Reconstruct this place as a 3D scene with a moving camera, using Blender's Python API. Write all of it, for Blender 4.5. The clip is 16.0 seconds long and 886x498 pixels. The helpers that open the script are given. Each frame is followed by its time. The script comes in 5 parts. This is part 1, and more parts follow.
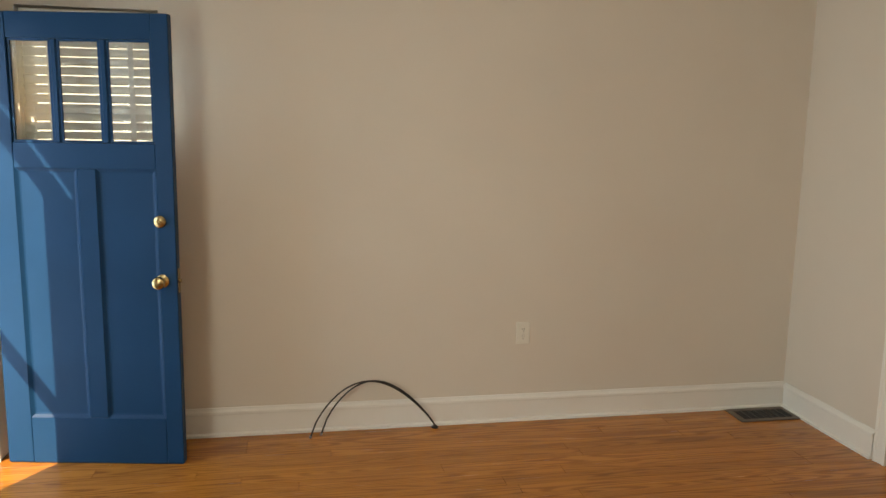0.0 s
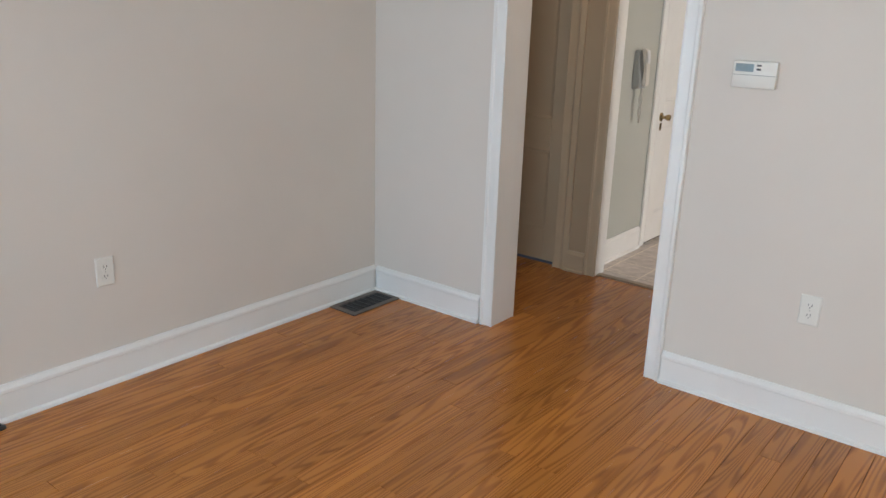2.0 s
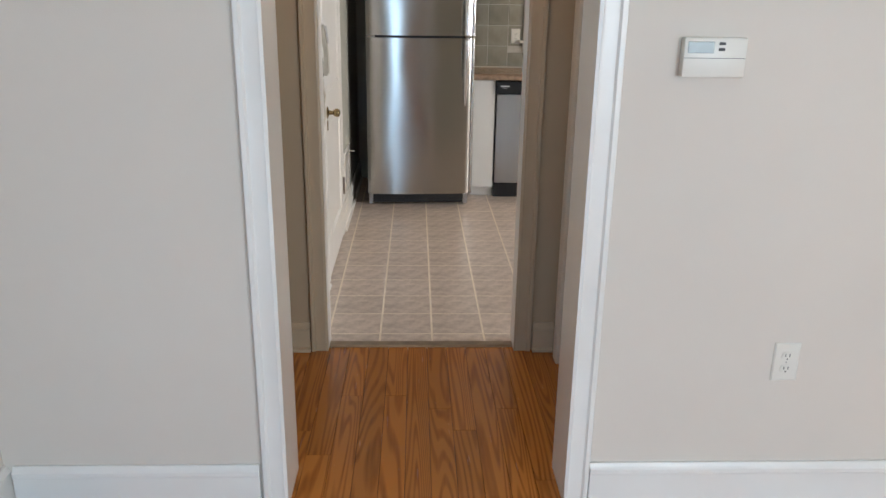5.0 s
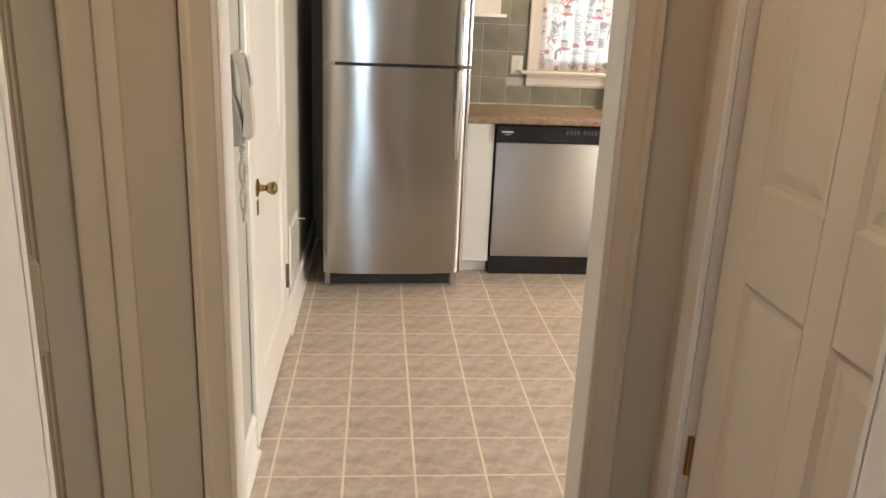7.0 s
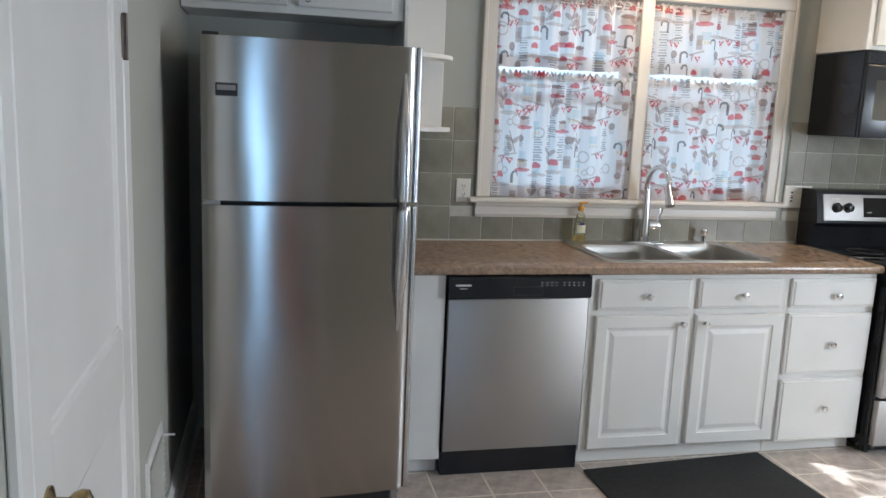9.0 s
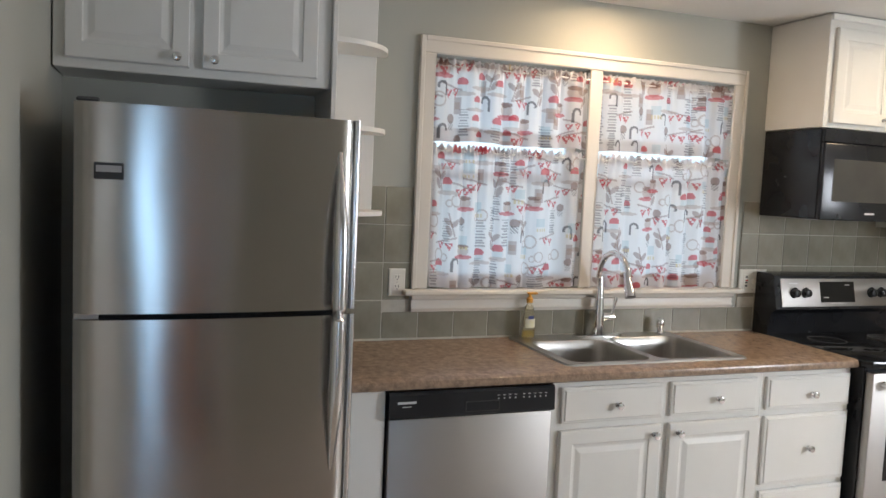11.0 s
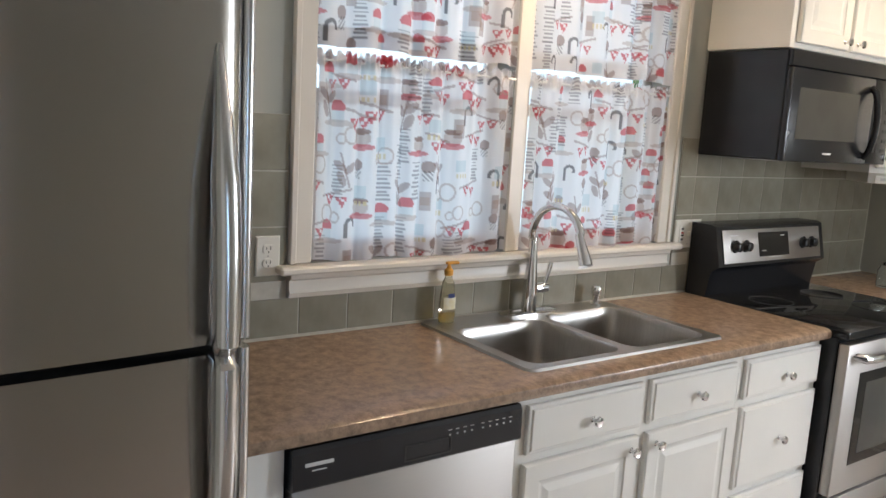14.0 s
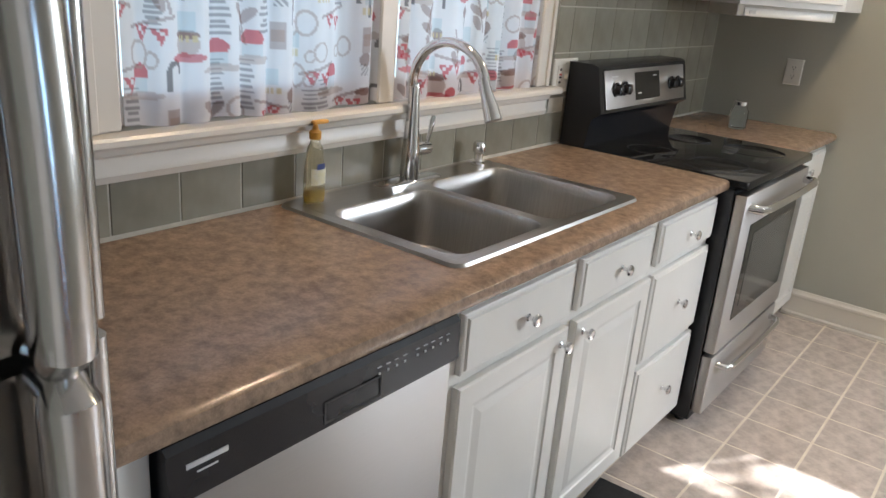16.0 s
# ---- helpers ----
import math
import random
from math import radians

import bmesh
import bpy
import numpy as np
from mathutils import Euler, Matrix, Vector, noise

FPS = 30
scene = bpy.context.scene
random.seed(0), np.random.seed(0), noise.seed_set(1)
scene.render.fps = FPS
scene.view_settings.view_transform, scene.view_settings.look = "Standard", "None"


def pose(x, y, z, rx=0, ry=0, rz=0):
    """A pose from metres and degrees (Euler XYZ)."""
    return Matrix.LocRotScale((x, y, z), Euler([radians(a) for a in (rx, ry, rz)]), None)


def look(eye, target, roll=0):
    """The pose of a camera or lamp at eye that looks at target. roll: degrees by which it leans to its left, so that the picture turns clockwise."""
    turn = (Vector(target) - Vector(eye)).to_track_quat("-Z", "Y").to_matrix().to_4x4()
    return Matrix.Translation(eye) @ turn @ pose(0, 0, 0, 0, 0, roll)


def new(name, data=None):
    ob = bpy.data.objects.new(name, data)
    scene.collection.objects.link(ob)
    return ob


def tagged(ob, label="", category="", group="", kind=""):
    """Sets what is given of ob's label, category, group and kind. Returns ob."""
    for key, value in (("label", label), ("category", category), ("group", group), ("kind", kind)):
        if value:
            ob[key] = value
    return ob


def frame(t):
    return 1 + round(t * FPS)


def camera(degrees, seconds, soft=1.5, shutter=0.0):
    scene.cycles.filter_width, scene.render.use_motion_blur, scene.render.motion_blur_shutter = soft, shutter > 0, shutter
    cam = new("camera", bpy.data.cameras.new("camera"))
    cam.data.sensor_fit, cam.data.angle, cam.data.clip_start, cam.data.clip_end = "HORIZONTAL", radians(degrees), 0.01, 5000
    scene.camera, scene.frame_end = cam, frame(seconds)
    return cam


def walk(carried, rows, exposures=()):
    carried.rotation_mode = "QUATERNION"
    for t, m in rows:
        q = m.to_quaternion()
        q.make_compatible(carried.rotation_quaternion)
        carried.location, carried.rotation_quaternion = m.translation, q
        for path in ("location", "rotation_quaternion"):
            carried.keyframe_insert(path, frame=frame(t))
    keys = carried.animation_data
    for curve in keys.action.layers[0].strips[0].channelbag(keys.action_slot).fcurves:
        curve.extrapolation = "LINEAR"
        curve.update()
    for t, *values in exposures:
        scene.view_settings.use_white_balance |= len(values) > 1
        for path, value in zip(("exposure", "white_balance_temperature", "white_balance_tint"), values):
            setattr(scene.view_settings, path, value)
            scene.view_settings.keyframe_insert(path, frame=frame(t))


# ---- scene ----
cam = camera(59.5, 16.0)
METRES, EYE, TILT, LEAN, TURN = 8.3, 1.556, 0.0, 0.0, -10.4
ROWS = [
    (0.0, 0.0, 0.0, 0.0, 0.14, -9.01, -0.91),
    (0.5, -0.019, 0.0168, -0.0069, -9.22, -12.14, -0.9),
    (1.0, -0.0408, 0.0394, -0.0076, -21.16, -14.72, -1.34),
    (1.5, -0.0591, 0.0682, -0.0084, -33.41, -16.16, -1.4),
    (2.0, -0.0591, 0.1099, -0.0062, -40.88, -16.89, -1.74),
    (2.5, -0.0594, 0.155, -0.0086, -48.46, -16.92, -2.01),
    (3.0, -0.0552, 0.2003, -0.0084, -56.44, -17.43, -1.39),
    (3.5, -0.0418, 0.2461, -0.0082, -62.35, -17.64, -0.91),
    (4.0, -0.0284, 0.2872, -0.0099, -71.39, -17.97, 0.51),
    (4.5, -0.0064, 0.3175, -0.0109, -79.46, -18.74, 0.5),
    (7.0, 0.2022, 0.3703, -0.0126, -84.1, -16.95, -2.34),
    (7.5, 0.244, 0.3798, -0.01, -84.52, -14.64, -2.32),
    (8.0, 0.286, 0.3864, -0.0071, -85.22, -12.46, -3.09),
    (8.5, 0.3228, 0.3965, -0.007, -88.71, -11.07, -2.75),
    (9.0, 0.3507, 0.4028, -0.0047, -91.82, -9.85, -2.4),
    (9.5, 0.3733, 0.4067, -0.0028, -93.26, -8.23, -2.69),
    (10.0, 0.3888, 0.4135, -0.0009, -94.77, -6.72, -2.55),
    (12.5, 0.467, 0.4228, 0.003, -107.78, -6.09, -3.44),
    (13.0, 0.4912, 0.426, 0.0007, -109.82, -7.49, -3.81),
    (13.5, 0.5162, 0.425, 0.0008, -110.88, -8.52, -4.02),
    (14.0, 0.5411, 0.4297, -0.0002, -114.29, -9.17, -3.3),
    (14.5, 0.5647, 0.4347, -0.0014, -119.63, -9.94, -2.58),
    (15.0, 0.5879, 0.4321, -0.0022, -124.99, -10.46, -2.57),
    (15.5, 0.6078, 0.4262, -0.0043, -129.55, -12.37, -3.43),
    (16.0, 0.6195, 0.4232, -0.0109, -131.07, -19.43, -4.45),
]
EXPOSURES = [(0.0, 0.95, 9900, 12), (0.5, 1.25, 10800, 12), (1.0, 1.4, 8000, 11), (2.0, 1.35, 6700, 11), (3.0, 1.3, 6500, 10), (4.5, 1.38, 6500, 10), (7.0, 1.95, 7700, 12), (7.5, 1.85, 6800, 10), (8.0, 1.6, 6300, 8), (9.0, 1.15, 5600, 6), (10.0, 1.1, 5900, 8), (12.5, 1.15, 6150, 9), (16.0, 1.22, 5900, 8)]
walk(cam, [(t, pose(0, 0, EYE, TILT, LEAN, TURN) @ pose(METRES * x, METRES * y, METRES * z, 90 + pitch, roll, yaw)) for t, x, y, z, yaw, pitch, roll in ROWS], EXPOSURES)

# ---- world, sun, lamps ----
world = bpy.data.worlds.new("world")
scene.world = world
world.use_nodes = True
wn = world.node_tree
sky = wn.nodes.new("ShaderNodeTexSky")
sky.sky_type, sky.sun_disc = "NISHITA", False
SUN_EL, SUN_X, SUN_Y = radians(38), 0.54, 0.84
sky.sun_elevation, sky.sun_rotation = SUN_EL, math.atan2(-SUN_X, -SUN_Y)
wn.nodes["Background"].inputs["Strength"].default_value = 0.10
wn.links.new(sky.outputs[0], wn.nodes["Background"].inputs["Color"])
sun = new("sun", bpy.data.lights.new("sun", "SUN"))
sun.data.energy, sun.data.angle, sun.data.color = 5.0, radians(0.5), (1, 0.95, 0.88)
sun.matrix_world = look((0, 0, 10), (SUN_X, SUN_Y, 10 - math.tan(SUN_EL)))


def area(name, eye, target, w, h, watts, color):
    ob = new(name, bpy.data.lights.new(name, "AREA"))
    ob.data.shape, ob.data.size, ob.data.size_y = "RECTANGLE", w, h
    ob.data.energy, ob.data.color = watts, color
    ob.matrix_world = look(eye, target)
    return ob


# area lamps for sky light at the front window, front doorway and kitchen windows
# front window is unseen; its lamp stands inside the closed blind
area("window_fill_light", (-1.37, 0.6, 1.45), (3, 0.6, 1.2), 1.5, 1.3, 37, (0.70, 0.86, 1.0))
# warm fill for the north wall, set in an added, unseen side window
area("window_fill_light", (0.6, -2.95, 1.45), (0.6, 3, 1.0), 1.8, 1.3, 4.6, (1.0, 0.88, 0.72))
area("doorway_light", (-2.05, 3.05, 1.15), (3, 2.85, 0.8), 0.9, 1.9, 20, (0.40, 0.66, 1.0))
# kitchen fill, set in an added window of the end wall
area("window_fill_light", (4.22, -1.40, 1.45), (4.8, 3, 0.45), 0.55, 1.0, 27, (0.95, 0.96, 1.0))
area("window_fill_light", (7.62, 0.97, 1.62), (5, 0.97, 1.5), 2.2, 1.6, 8, (0.66, 0.79, 1.0))

# ---- materials ----
def mat(name, color, rough=0.5, metal=0.0, color2=None, scale=6.0, stretch=(1, 1, 1), bump=0.0, bump_scale=60.0, spec=0.5, coat=0.0, trans=0.0, vary=0.0, ior=1.45, fac=(0.35, 0.65), aniso=0.0, aniso_turn=0.0, rough_vary=0.0, detail=6, grit=0.5):
    m = bpy.data.materials.new(name)
    m.use_nodes = True
    n, l = m.node_tree.nodes, m.node_tree.links
    b = n["Principled BSDF"]
    b.inputs["Roughness"].default_value, b.inputs["Metallic"].default_value = rough, metal
    b.inputs["Specular IOR Level"].default_value, b.inputs["Coat Weight"].default_value = spec, coat
    b.inputs["Coat Roughness"].default_value = 0.15
    b.inputs["Transmission Weight"].default_value, b.inputs["IOR"].default_value = trans, ior
    b.inputs["Anisotropic"].default_value, b.inputs["Anisotropic Rotation"].default_value = aniso, aniso_turn
    b.inputs["Base Color"].default_value = (*color, 1)
    tc = n.new("ShaderNodeTexCoord")
    mp = n.new("ShaderNodeMapping")
    mp.inputs["Scale"].default_value = stretch
    l.new(tc.outputs["Object"], mp.inputs["Vector"])
    if color2:
        t = n.new("ShaderNodeTexNoise")
        t.inputs["Scale"].default_value, t.inputs["Detail"].default_value, t.inputs["Roughness"].default_value = scale, detail, grit
        l.new(mp.outputs[0], t.inputs["Vector"])
        r = n.new("ShaderNodeMapRange")
        r.inputs["From Min"].default_value, r.inputs["From Max"].default_value = fac
        l.new(t.outputs["Fac"], r.inputs["Value"])
        mx = n.new("ShaderNodeMix")
        mx.data_type = "RGBA"
        mx.inputs["A"].default_value, mx.inputs["B"].default_value = (*color, 1), (*color2, 1)
        l.new(r.outputs[0], mx.inputs["Factor"])
        out = mx.outputs["Result"]
        if rough_vary:
            rr = n.new("ShaderNodeMapRange")
            rr.inputs["To Min"].default_value, rr.inputs["To Max"].default_value = rough - rough_vary, rough + rough_vary
            l.new(t.outputs["Fac"], rr.inputs["Value"])
            l.new(rr.outputs[0], b.inputs["Roughness"])
        if vary:
            oi = n.new("ShaderNodeObjectInfo")
            hs = n.new("ShaderNodeHueSaturation")
            vr = n.new("ShaderNodeMapRange")
            vr.inputs["To Min"].default_value, vr.inputs["To Max"].default_value = 1 - vary, 1 + vary
            l.new(oi.outputs["Random"], vr.inputs["Value"])
            l.new(vr.outputs[0], hs.inputs["Value"])
            l.new(out, hs.inputs["Color"])
            out = hs.outputs[0]
        l.new(out, b.inputs["Base Color"])
    if bump:
        t2 = n.new("ShaderNodeTexNoise")
        t2.inputs["Scale"].default_value, t2.inputs["Detail"].default_value = bump_scale, 4
        l.new(mp.outputs[0], t2.inputs["Vector"])
        bp = n.new("ShaderNodeBump")
        bp.inputs["Strength"].default_value, bp.inputs["Distance"].default_value = bump, 0.002
        l.new(t2.outputs["Fac"], bp.inputs["Height"])
        l.new(bp.outputs[0], b.inputs["Normal"])
    return m


def wood_floor():
    """Varnished pine boards along x, with cathedral grain that differs board by board."""
    m = bpy.data.materials.new("varnished_pine")
    m.use_nodes = True
    n, l = m.node_tree.nodes, m.node_tree.links
    b = n["Principled BSDF"]
    tc, oi = n.new("ShaderNodeTexCoord"), n.new("ShaderNodeObjectInfo")
    isl = n.new("ShaderNodeNewGeometry")
    rnd = n.new("ShaderNodeMath")
    rnd.operation = "ADD"
    l.new(oi.outputs["Random"], rnd.inputs[0])
    l.new(isl.outputs["Random Per Island"], rnd.inputs[1])
    off = n.new("ShaderNodeVectorMath")
    off.operation = "SCALE"
    comb = n.new("ShaderNodeCombineXYZ")
    for i, k in enumerate((37.0, 11.0, 5.0)):
        mu = n.new("ShaderNodeMath")
        mu.operation = "MULTIPLY"
        mu.inputs[1].default_value = k
        l.new(rnd.outputs[0], mu.inputs[0])
        l.new(mu.outputs[0], comb.inputs[i])
    add = n.new("ShaderNodeVectorMath")
    add.operation = "ADD"
    l.new(tc.outputs["Object"], add.inputs[0])
    l.new(comb.outputs[0], add.inputs[1])
    mp = n.new("ShaderNodeMapping")
    mp.inputs["Scale"].default_value = (0.36, 6.5, 6.5)
    l.new(add.outputs[0], mp.inputs["Vector"])
    big = n.new("ShaderNodeTexNoise")
    big.inputs["Scale"].default_value, big.inputs["Detail"].default_value, big.inputs["Distortion"].default_value = 1.5, 1.2, 0.15
    l.new(mp.outputs[0], big.inputs["Vector"])
    rings = n.new("ShaderNodeMath")
    rings.operation = "MULTIPLY"
    rings.inputs[1].default_value = 120
    l.new(big.outputs["Fac"], rings.inputs[0])
    sn = n.new("ShaderNodeMath")
    sn.operation = "SINE"
    l.new(rings.outputs[0], sn.inputs[0])
    fine = n.new("ShaderNodeTexNoise")
    fine.inputs["Scale"].default_value, fine.inputs["Detail"].default_value = 14, 5
    l.new(mp.outputs[0], fine.inputs["Vector"])
    s2 = n.new("ShaderNodeMapRange")
    s2.inputs["From Min"].default_value, s2.inputs["From Max"].default_value = -0.3, 0.9
    l.new(sn.outputs[0], s2.inputs["Value"])
    g = n.new("ShaderNodeMath")
    g.operation = "MULTIPLY"
    l.new(s2.outputs[0], g.inputs[0])
    l.new(fine.outputs["Fac"], g.inputs[1])
    mx = n.new("ShaderNodeMix")
    mx.data_type = "RGBA"
    mx.inputs["A"].default_value, mx.inputs["B"].default_value = (0.50, 0.18, 0.031, 1), (0.16, 0.042, 0.007, 1)
    l.new(g.outputs[0], mx.inputs["Factor"])
    hs = n.new("ShaderNodeHueSaturation")
    fr = n.new("ShaderNodeMath")
    fr.operation = "FRACT"
    l.new(rnd.outputs[0], fr.inputs[0])
    vr = n.new("ShaderNodeMapRange")
    vr.inputs["To Min"].default_value, vr.inputs["To Max"].default_value = 0.88, 1.12
    l.new(fr.outputs[0], vr.inputs["Value"])
    l.new(vr.outputs[0], hs.inputs["Value"])
    l.new(mx.outputs["Result"], hs.inputs["Color"])
    l.new(hs.outputs[0], b.inputs["Base Color"])
    rg = n.new("ShaderNodeMapRange")
    rg.inputs["To Min"].default_value, rg.inputs["To Max"].default_value = 0.16, 0.32
    l.new(fine.outputs["Fac"], rg.inputs["Value"])
    l.new(rg.outputs[0], b.inputs["Roughness"])
    bp = n.new("ShaderNodeBump")
    bp.inputs["Strength"].default_value, bp.inputs["Distance"].default_value = 0.12, 0.002
    l.new(g.outputs[0], bp.inputs["Height"])
    l.new(bp.outputs[0], b.inputs["Normal"])
    return m


def fabric():
    """Thin printed cotton that lets daylight through."""
    m = bpy.data.materials.new("printed_cotton")
    m.use_nodes = True
    n, l = m.node_tree.nodes, m.node_tree.links
    n.remove(n["Principled BSDF"])
    at = n.new("ShaderNodeVertexColor")
    at.layer_name = "print"
    d, t, tr = n.new("ShaderNodeBsdfDiffuse"), n.new("ShaderNodeBsdfTranslucent"), n.new("ShaderNodeBsdfTransparent")
    l.new(at.outputs["Color"], d.inputs["Color"])
    l.new(at.outputs["Color"], t.inputs["Color"])
    l.new(at.outputs["Color"], tr.inputs["Color"])
    a, c = n.new("ShaderNodeMixShader"), n.new("ShaderNodeMixShader")
    a.inputs[0].default_value, c.inputs[0].default_value = 0.58, 0.14
    l.new(d.outputs[0], a.inputs[1])
    l.new(t.outputs[0], a.inputs[2])
    l.new(a.outputs[0], c.inputs[1])
    l.new(tr.outputs[0], c.inputs[2])
    l.new(c.outputs[0], n["Material Output"].inputs["Surface"])
    return m


def emitter(name, color, strength):
    m = bpy.data.materials.new(name)
    m.use_nodes = True
    b = m.node_tree.nodes["Principled BSDF"]
    b.inputs["Emission Color"].default_value, b.inputs["Emission Strength"].default_value = (*color, 1), strength
    return m


WALL = mat("greige_wall_paint", (0.685, 0.630, 0.566), 0.75, color2=(0.66, 0.604, 0.541), scale=1.3, bump=0.12, bump_scale=220, spec=0.25)
KWALL = mat("grey_green_wall_paint", (0.445, 0.445, 0.398), 0.7, color2=(0.425, 0.425, 0.378), scale=1.5, bump=0.12, bump_scale=220, spec=0.25)
# hall east wall, its trim and door: darker, warmer tan than elsewhere
TANWALL = mat("tan_hall_wall", (0.43, 0.34, 0.24), 0.7, color2=(0.41, 0.32, 0.225), scale=1.5, bump=0.12, bump_scale=220, spec=0.25)
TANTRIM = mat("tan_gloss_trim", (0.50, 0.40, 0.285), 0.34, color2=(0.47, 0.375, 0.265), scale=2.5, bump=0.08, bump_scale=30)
CEIL = mat("ceiling_paint", (0.78, 0.77, 0.74), 0.8, color2=(0.74, 0.73, 0.70), scale=2, bump=0.15, bump_scale=150)
TRIM = mat("white_gloss_trim", (0.80, 0.79, 0.76), 0.32, color2=(0.76, 0.745, 0.71), scale=3, bump=0.06, bump_scale=40)
# cream of the six-panel door; also puts warm light into the window trim
WARMTRIM = mat("cream_door_warm_trim", (0.74, 0.70, 0.64), 0.34, color2=(0.70, 0.655, 0.59), scale=2.5, bump=0.08, bump_scale=30)
CAB = mat("white_cabinet_paint", (0.77, 0.755, 0.72), 0.38, color2=(0.74, 0.725, 0.685), scale=4, bump=0.04, bump_scale=60)
BLUE = mat("blue_door_paint", (0.005, 0.046, 0.120), 0.42, color2=(0.004, 0.040, 0.105), spec=0.16, scale=3, bump=0.08, bump_scale=45)
GLASS = mat("clear_glass", (0.95, 0.97, 0.97), 0.02, trans=1.0)
BRASS = mat("aged_brass", (0.46, 0.35, 0.19), 0.26, 1.0, (0.33, 0.24, 0.12), 40)
CHROME = mat("chrome", (0.82, 0.82, 0.83), 0.07, 1.0, (0.76, 0.76, 0.77), 20)
BAR = mat("satin_bar_metal", (0.62, 0.61, 0.60), 0.2, 1.0, (0.58, 0.57, 0.56), 20)
STEEL = mat("brushed_steel", (0.45, 0.43, 0.41), 0.50, 1.0, (0.435, 0.415, 0.395), 3, (1, 2, 700), aniso=0.5, aniso_turn=0.25, rough_vary=0.03)
FSTEEL = mat("brushed_fridge_steel", (0.40, 0.38, 0.355), 0.20, 1.0, (0.38, 0.36, 0.335), 3, (1, 2, 700), aniso=0.8, aniso_turn=0.25, rough_vary=0.03)
SINKST = mat("satin_sink_steel", (0.47, 0.455, 0.435), 0.33, 1.0, (0.41, 0.395, 0.375), 6, (60, 2, 2), 0.03, 4)
BLACK = mat("black_enamel", (0.012, 0.013, 0.016), 0.22, color2=(0.018, 0.019, 0.022), scale=5, bump=0.02, bump_scale=30)
BLACKGL = mat("black_glass", (0.008, 0.009, 0.011), 0.06, color2=(0.012, 0.013, 0.015), scale=3)
DARKPL = mat("dark_plastic", (0.022, 0.022, 0.023), 0.45, color2=(0.03, 0.03, 0.03), scale=20, bump=0.05, bump_scale=200)
GREYWIN = mat("grey_oven_window", (0.06, 0.06, 0.058), 0.12, color2=(0.075, 0.075, 0.07), scale=4)
FRSIDE = mat("dark_grey_fridge_side", (0.05, 0.05, 0.052), 0.55, color2=(0.06, 0.06, 0.06), scale=8, bump=0.1, bump_scale=300)
LAMIN = mat("brown_stone_laminate", (0.395, 0.275, 0.19), 0.22, color2=(0.16, 0.112, 0.079), scale=31, bump=0.05, bump_scale=80, fac=(0.36, 0.66), rough_vary=0.06, detail=10, grit=0.8)
TILE = mat("grey_green_tile", (0.285, 0.27, 0.215), 0.3, color2=(0.215, 0.20, 0.155), scale=9, bump=0.05, bump_scale=40, vary=0.1)
GROUT = mat("pale_grout", (0.55, 0.52, 0.45), 0.85, color2=(0.48, 0.45, 0.39), scale=30, bump=0.2, bump_scale=300)
VINYL = mat("mottled_grey_floor_tile", (0.60, 0.515, 0.455), 0.3, color2=(0.36, 0.30, 0.262), scale=17, bump=0.06, bump_scale=50, vary=0.05, fac=(0.36, 0.66), rough_vary=0.08, detail=9, grit=0.65)
FGROUT = mat("cream_floor_grout", (0.80, 0.73, 0.62), 0.7, color2=(0.73, 0.65, 0.54), scale=20, bump=0.15, bump_scale=200)
PINE = wood_floor()
GAPWOOD = mat("dark_board_gap", (0.06, 0.022, 0.008), 0.7, color2=(0.04, 0.015, 0.005), scale=20)
BRONZE = mat("dark_bronze_register", (0.17, 0.14, 0.12), 0.5, 0.3, (0.13, 0.105, 0.09), 30)
PLATE = mat("ivory_plate_plastic", (0.74, 0.72, 0.66), 0.35, color2=(0.72, 0.70, 0.64), scale=10)
PHONE = mat("putty_phone_plastic", (0.60, 0.57, 0.51), 0.4, color2=(0.55, 0.52, 0.46), scale=14)
PHONEGREY = mat("grey_phone_plastic", (0.30, 0.305, 0.29), 0.45, color2=(0.27, 0.275, 0.26), scale=14)
CABLE = mat("black_cable", (0.015, 0.015, 0.015), 0.4, color2=(0.025, 0.025, 0.025), scale=30)
RUBBER = mat("black_rubber_mat", (0.012, 0.012, 0.013), 0.85, color2=(0.02, 0.02, 0.021), scale=60, bump=0.5, bump_scale=400)
SOAP = mat("amber_soap", (0.85, 0.62, 0.08), 0.08, trans=0.75, ior=1.35)
BOTTLE = mat("clear_plastic_bottle", (0.92, 0.88, 0.70), 0.06, trans=0.9, ior=1.3)
PUMP = mat("orange_pump_plastic", (0.72, 0.36, 0.06), 0.35, color2=(0.68, 0.33, 0.05), scale=20)
LABELM = mat("paper_label", (0.75, 0.73, 0.62), 0.5, color2=(0.70, 0.66, 0.45), scale=60)
NAVY = mat("navy_ink", (0.03, 0.05, 0.2), 0.5, color2=(0.04, 0.06, 0.2), scale=60)
LCD = mat("lcd_screen", (0.20, 0.24, 0.24), 0.2, color2=(0.17, 0.21, 0.21), scale=30)
PALEINK = mat("pale_ink", (0.6, 0.6, 0.6), 0.5, color2=(0.55, 0.55, 0.55), scale=60)
REDINK = mat("red_ink", (0.5, 0.04, 0.03), 0.5, color2=(0.45, 0.03, 0.03), scale=60)
COTTON = fabric()
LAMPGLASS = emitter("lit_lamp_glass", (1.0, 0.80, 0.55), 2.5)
GRASS = mat("lawn", (0.07, 0.12, 0.03), 0.9, color2=(0.05, 0.08, 0.02), scale=2, bump=0.4, bump_scale=20)
LEAVES = mat("far_foliage", (0.09, 0.15, 0.04), 0.8, color2=(0.03, 0.06, 0.02), scale=1.6, bump=0.5, bump_scale=6)
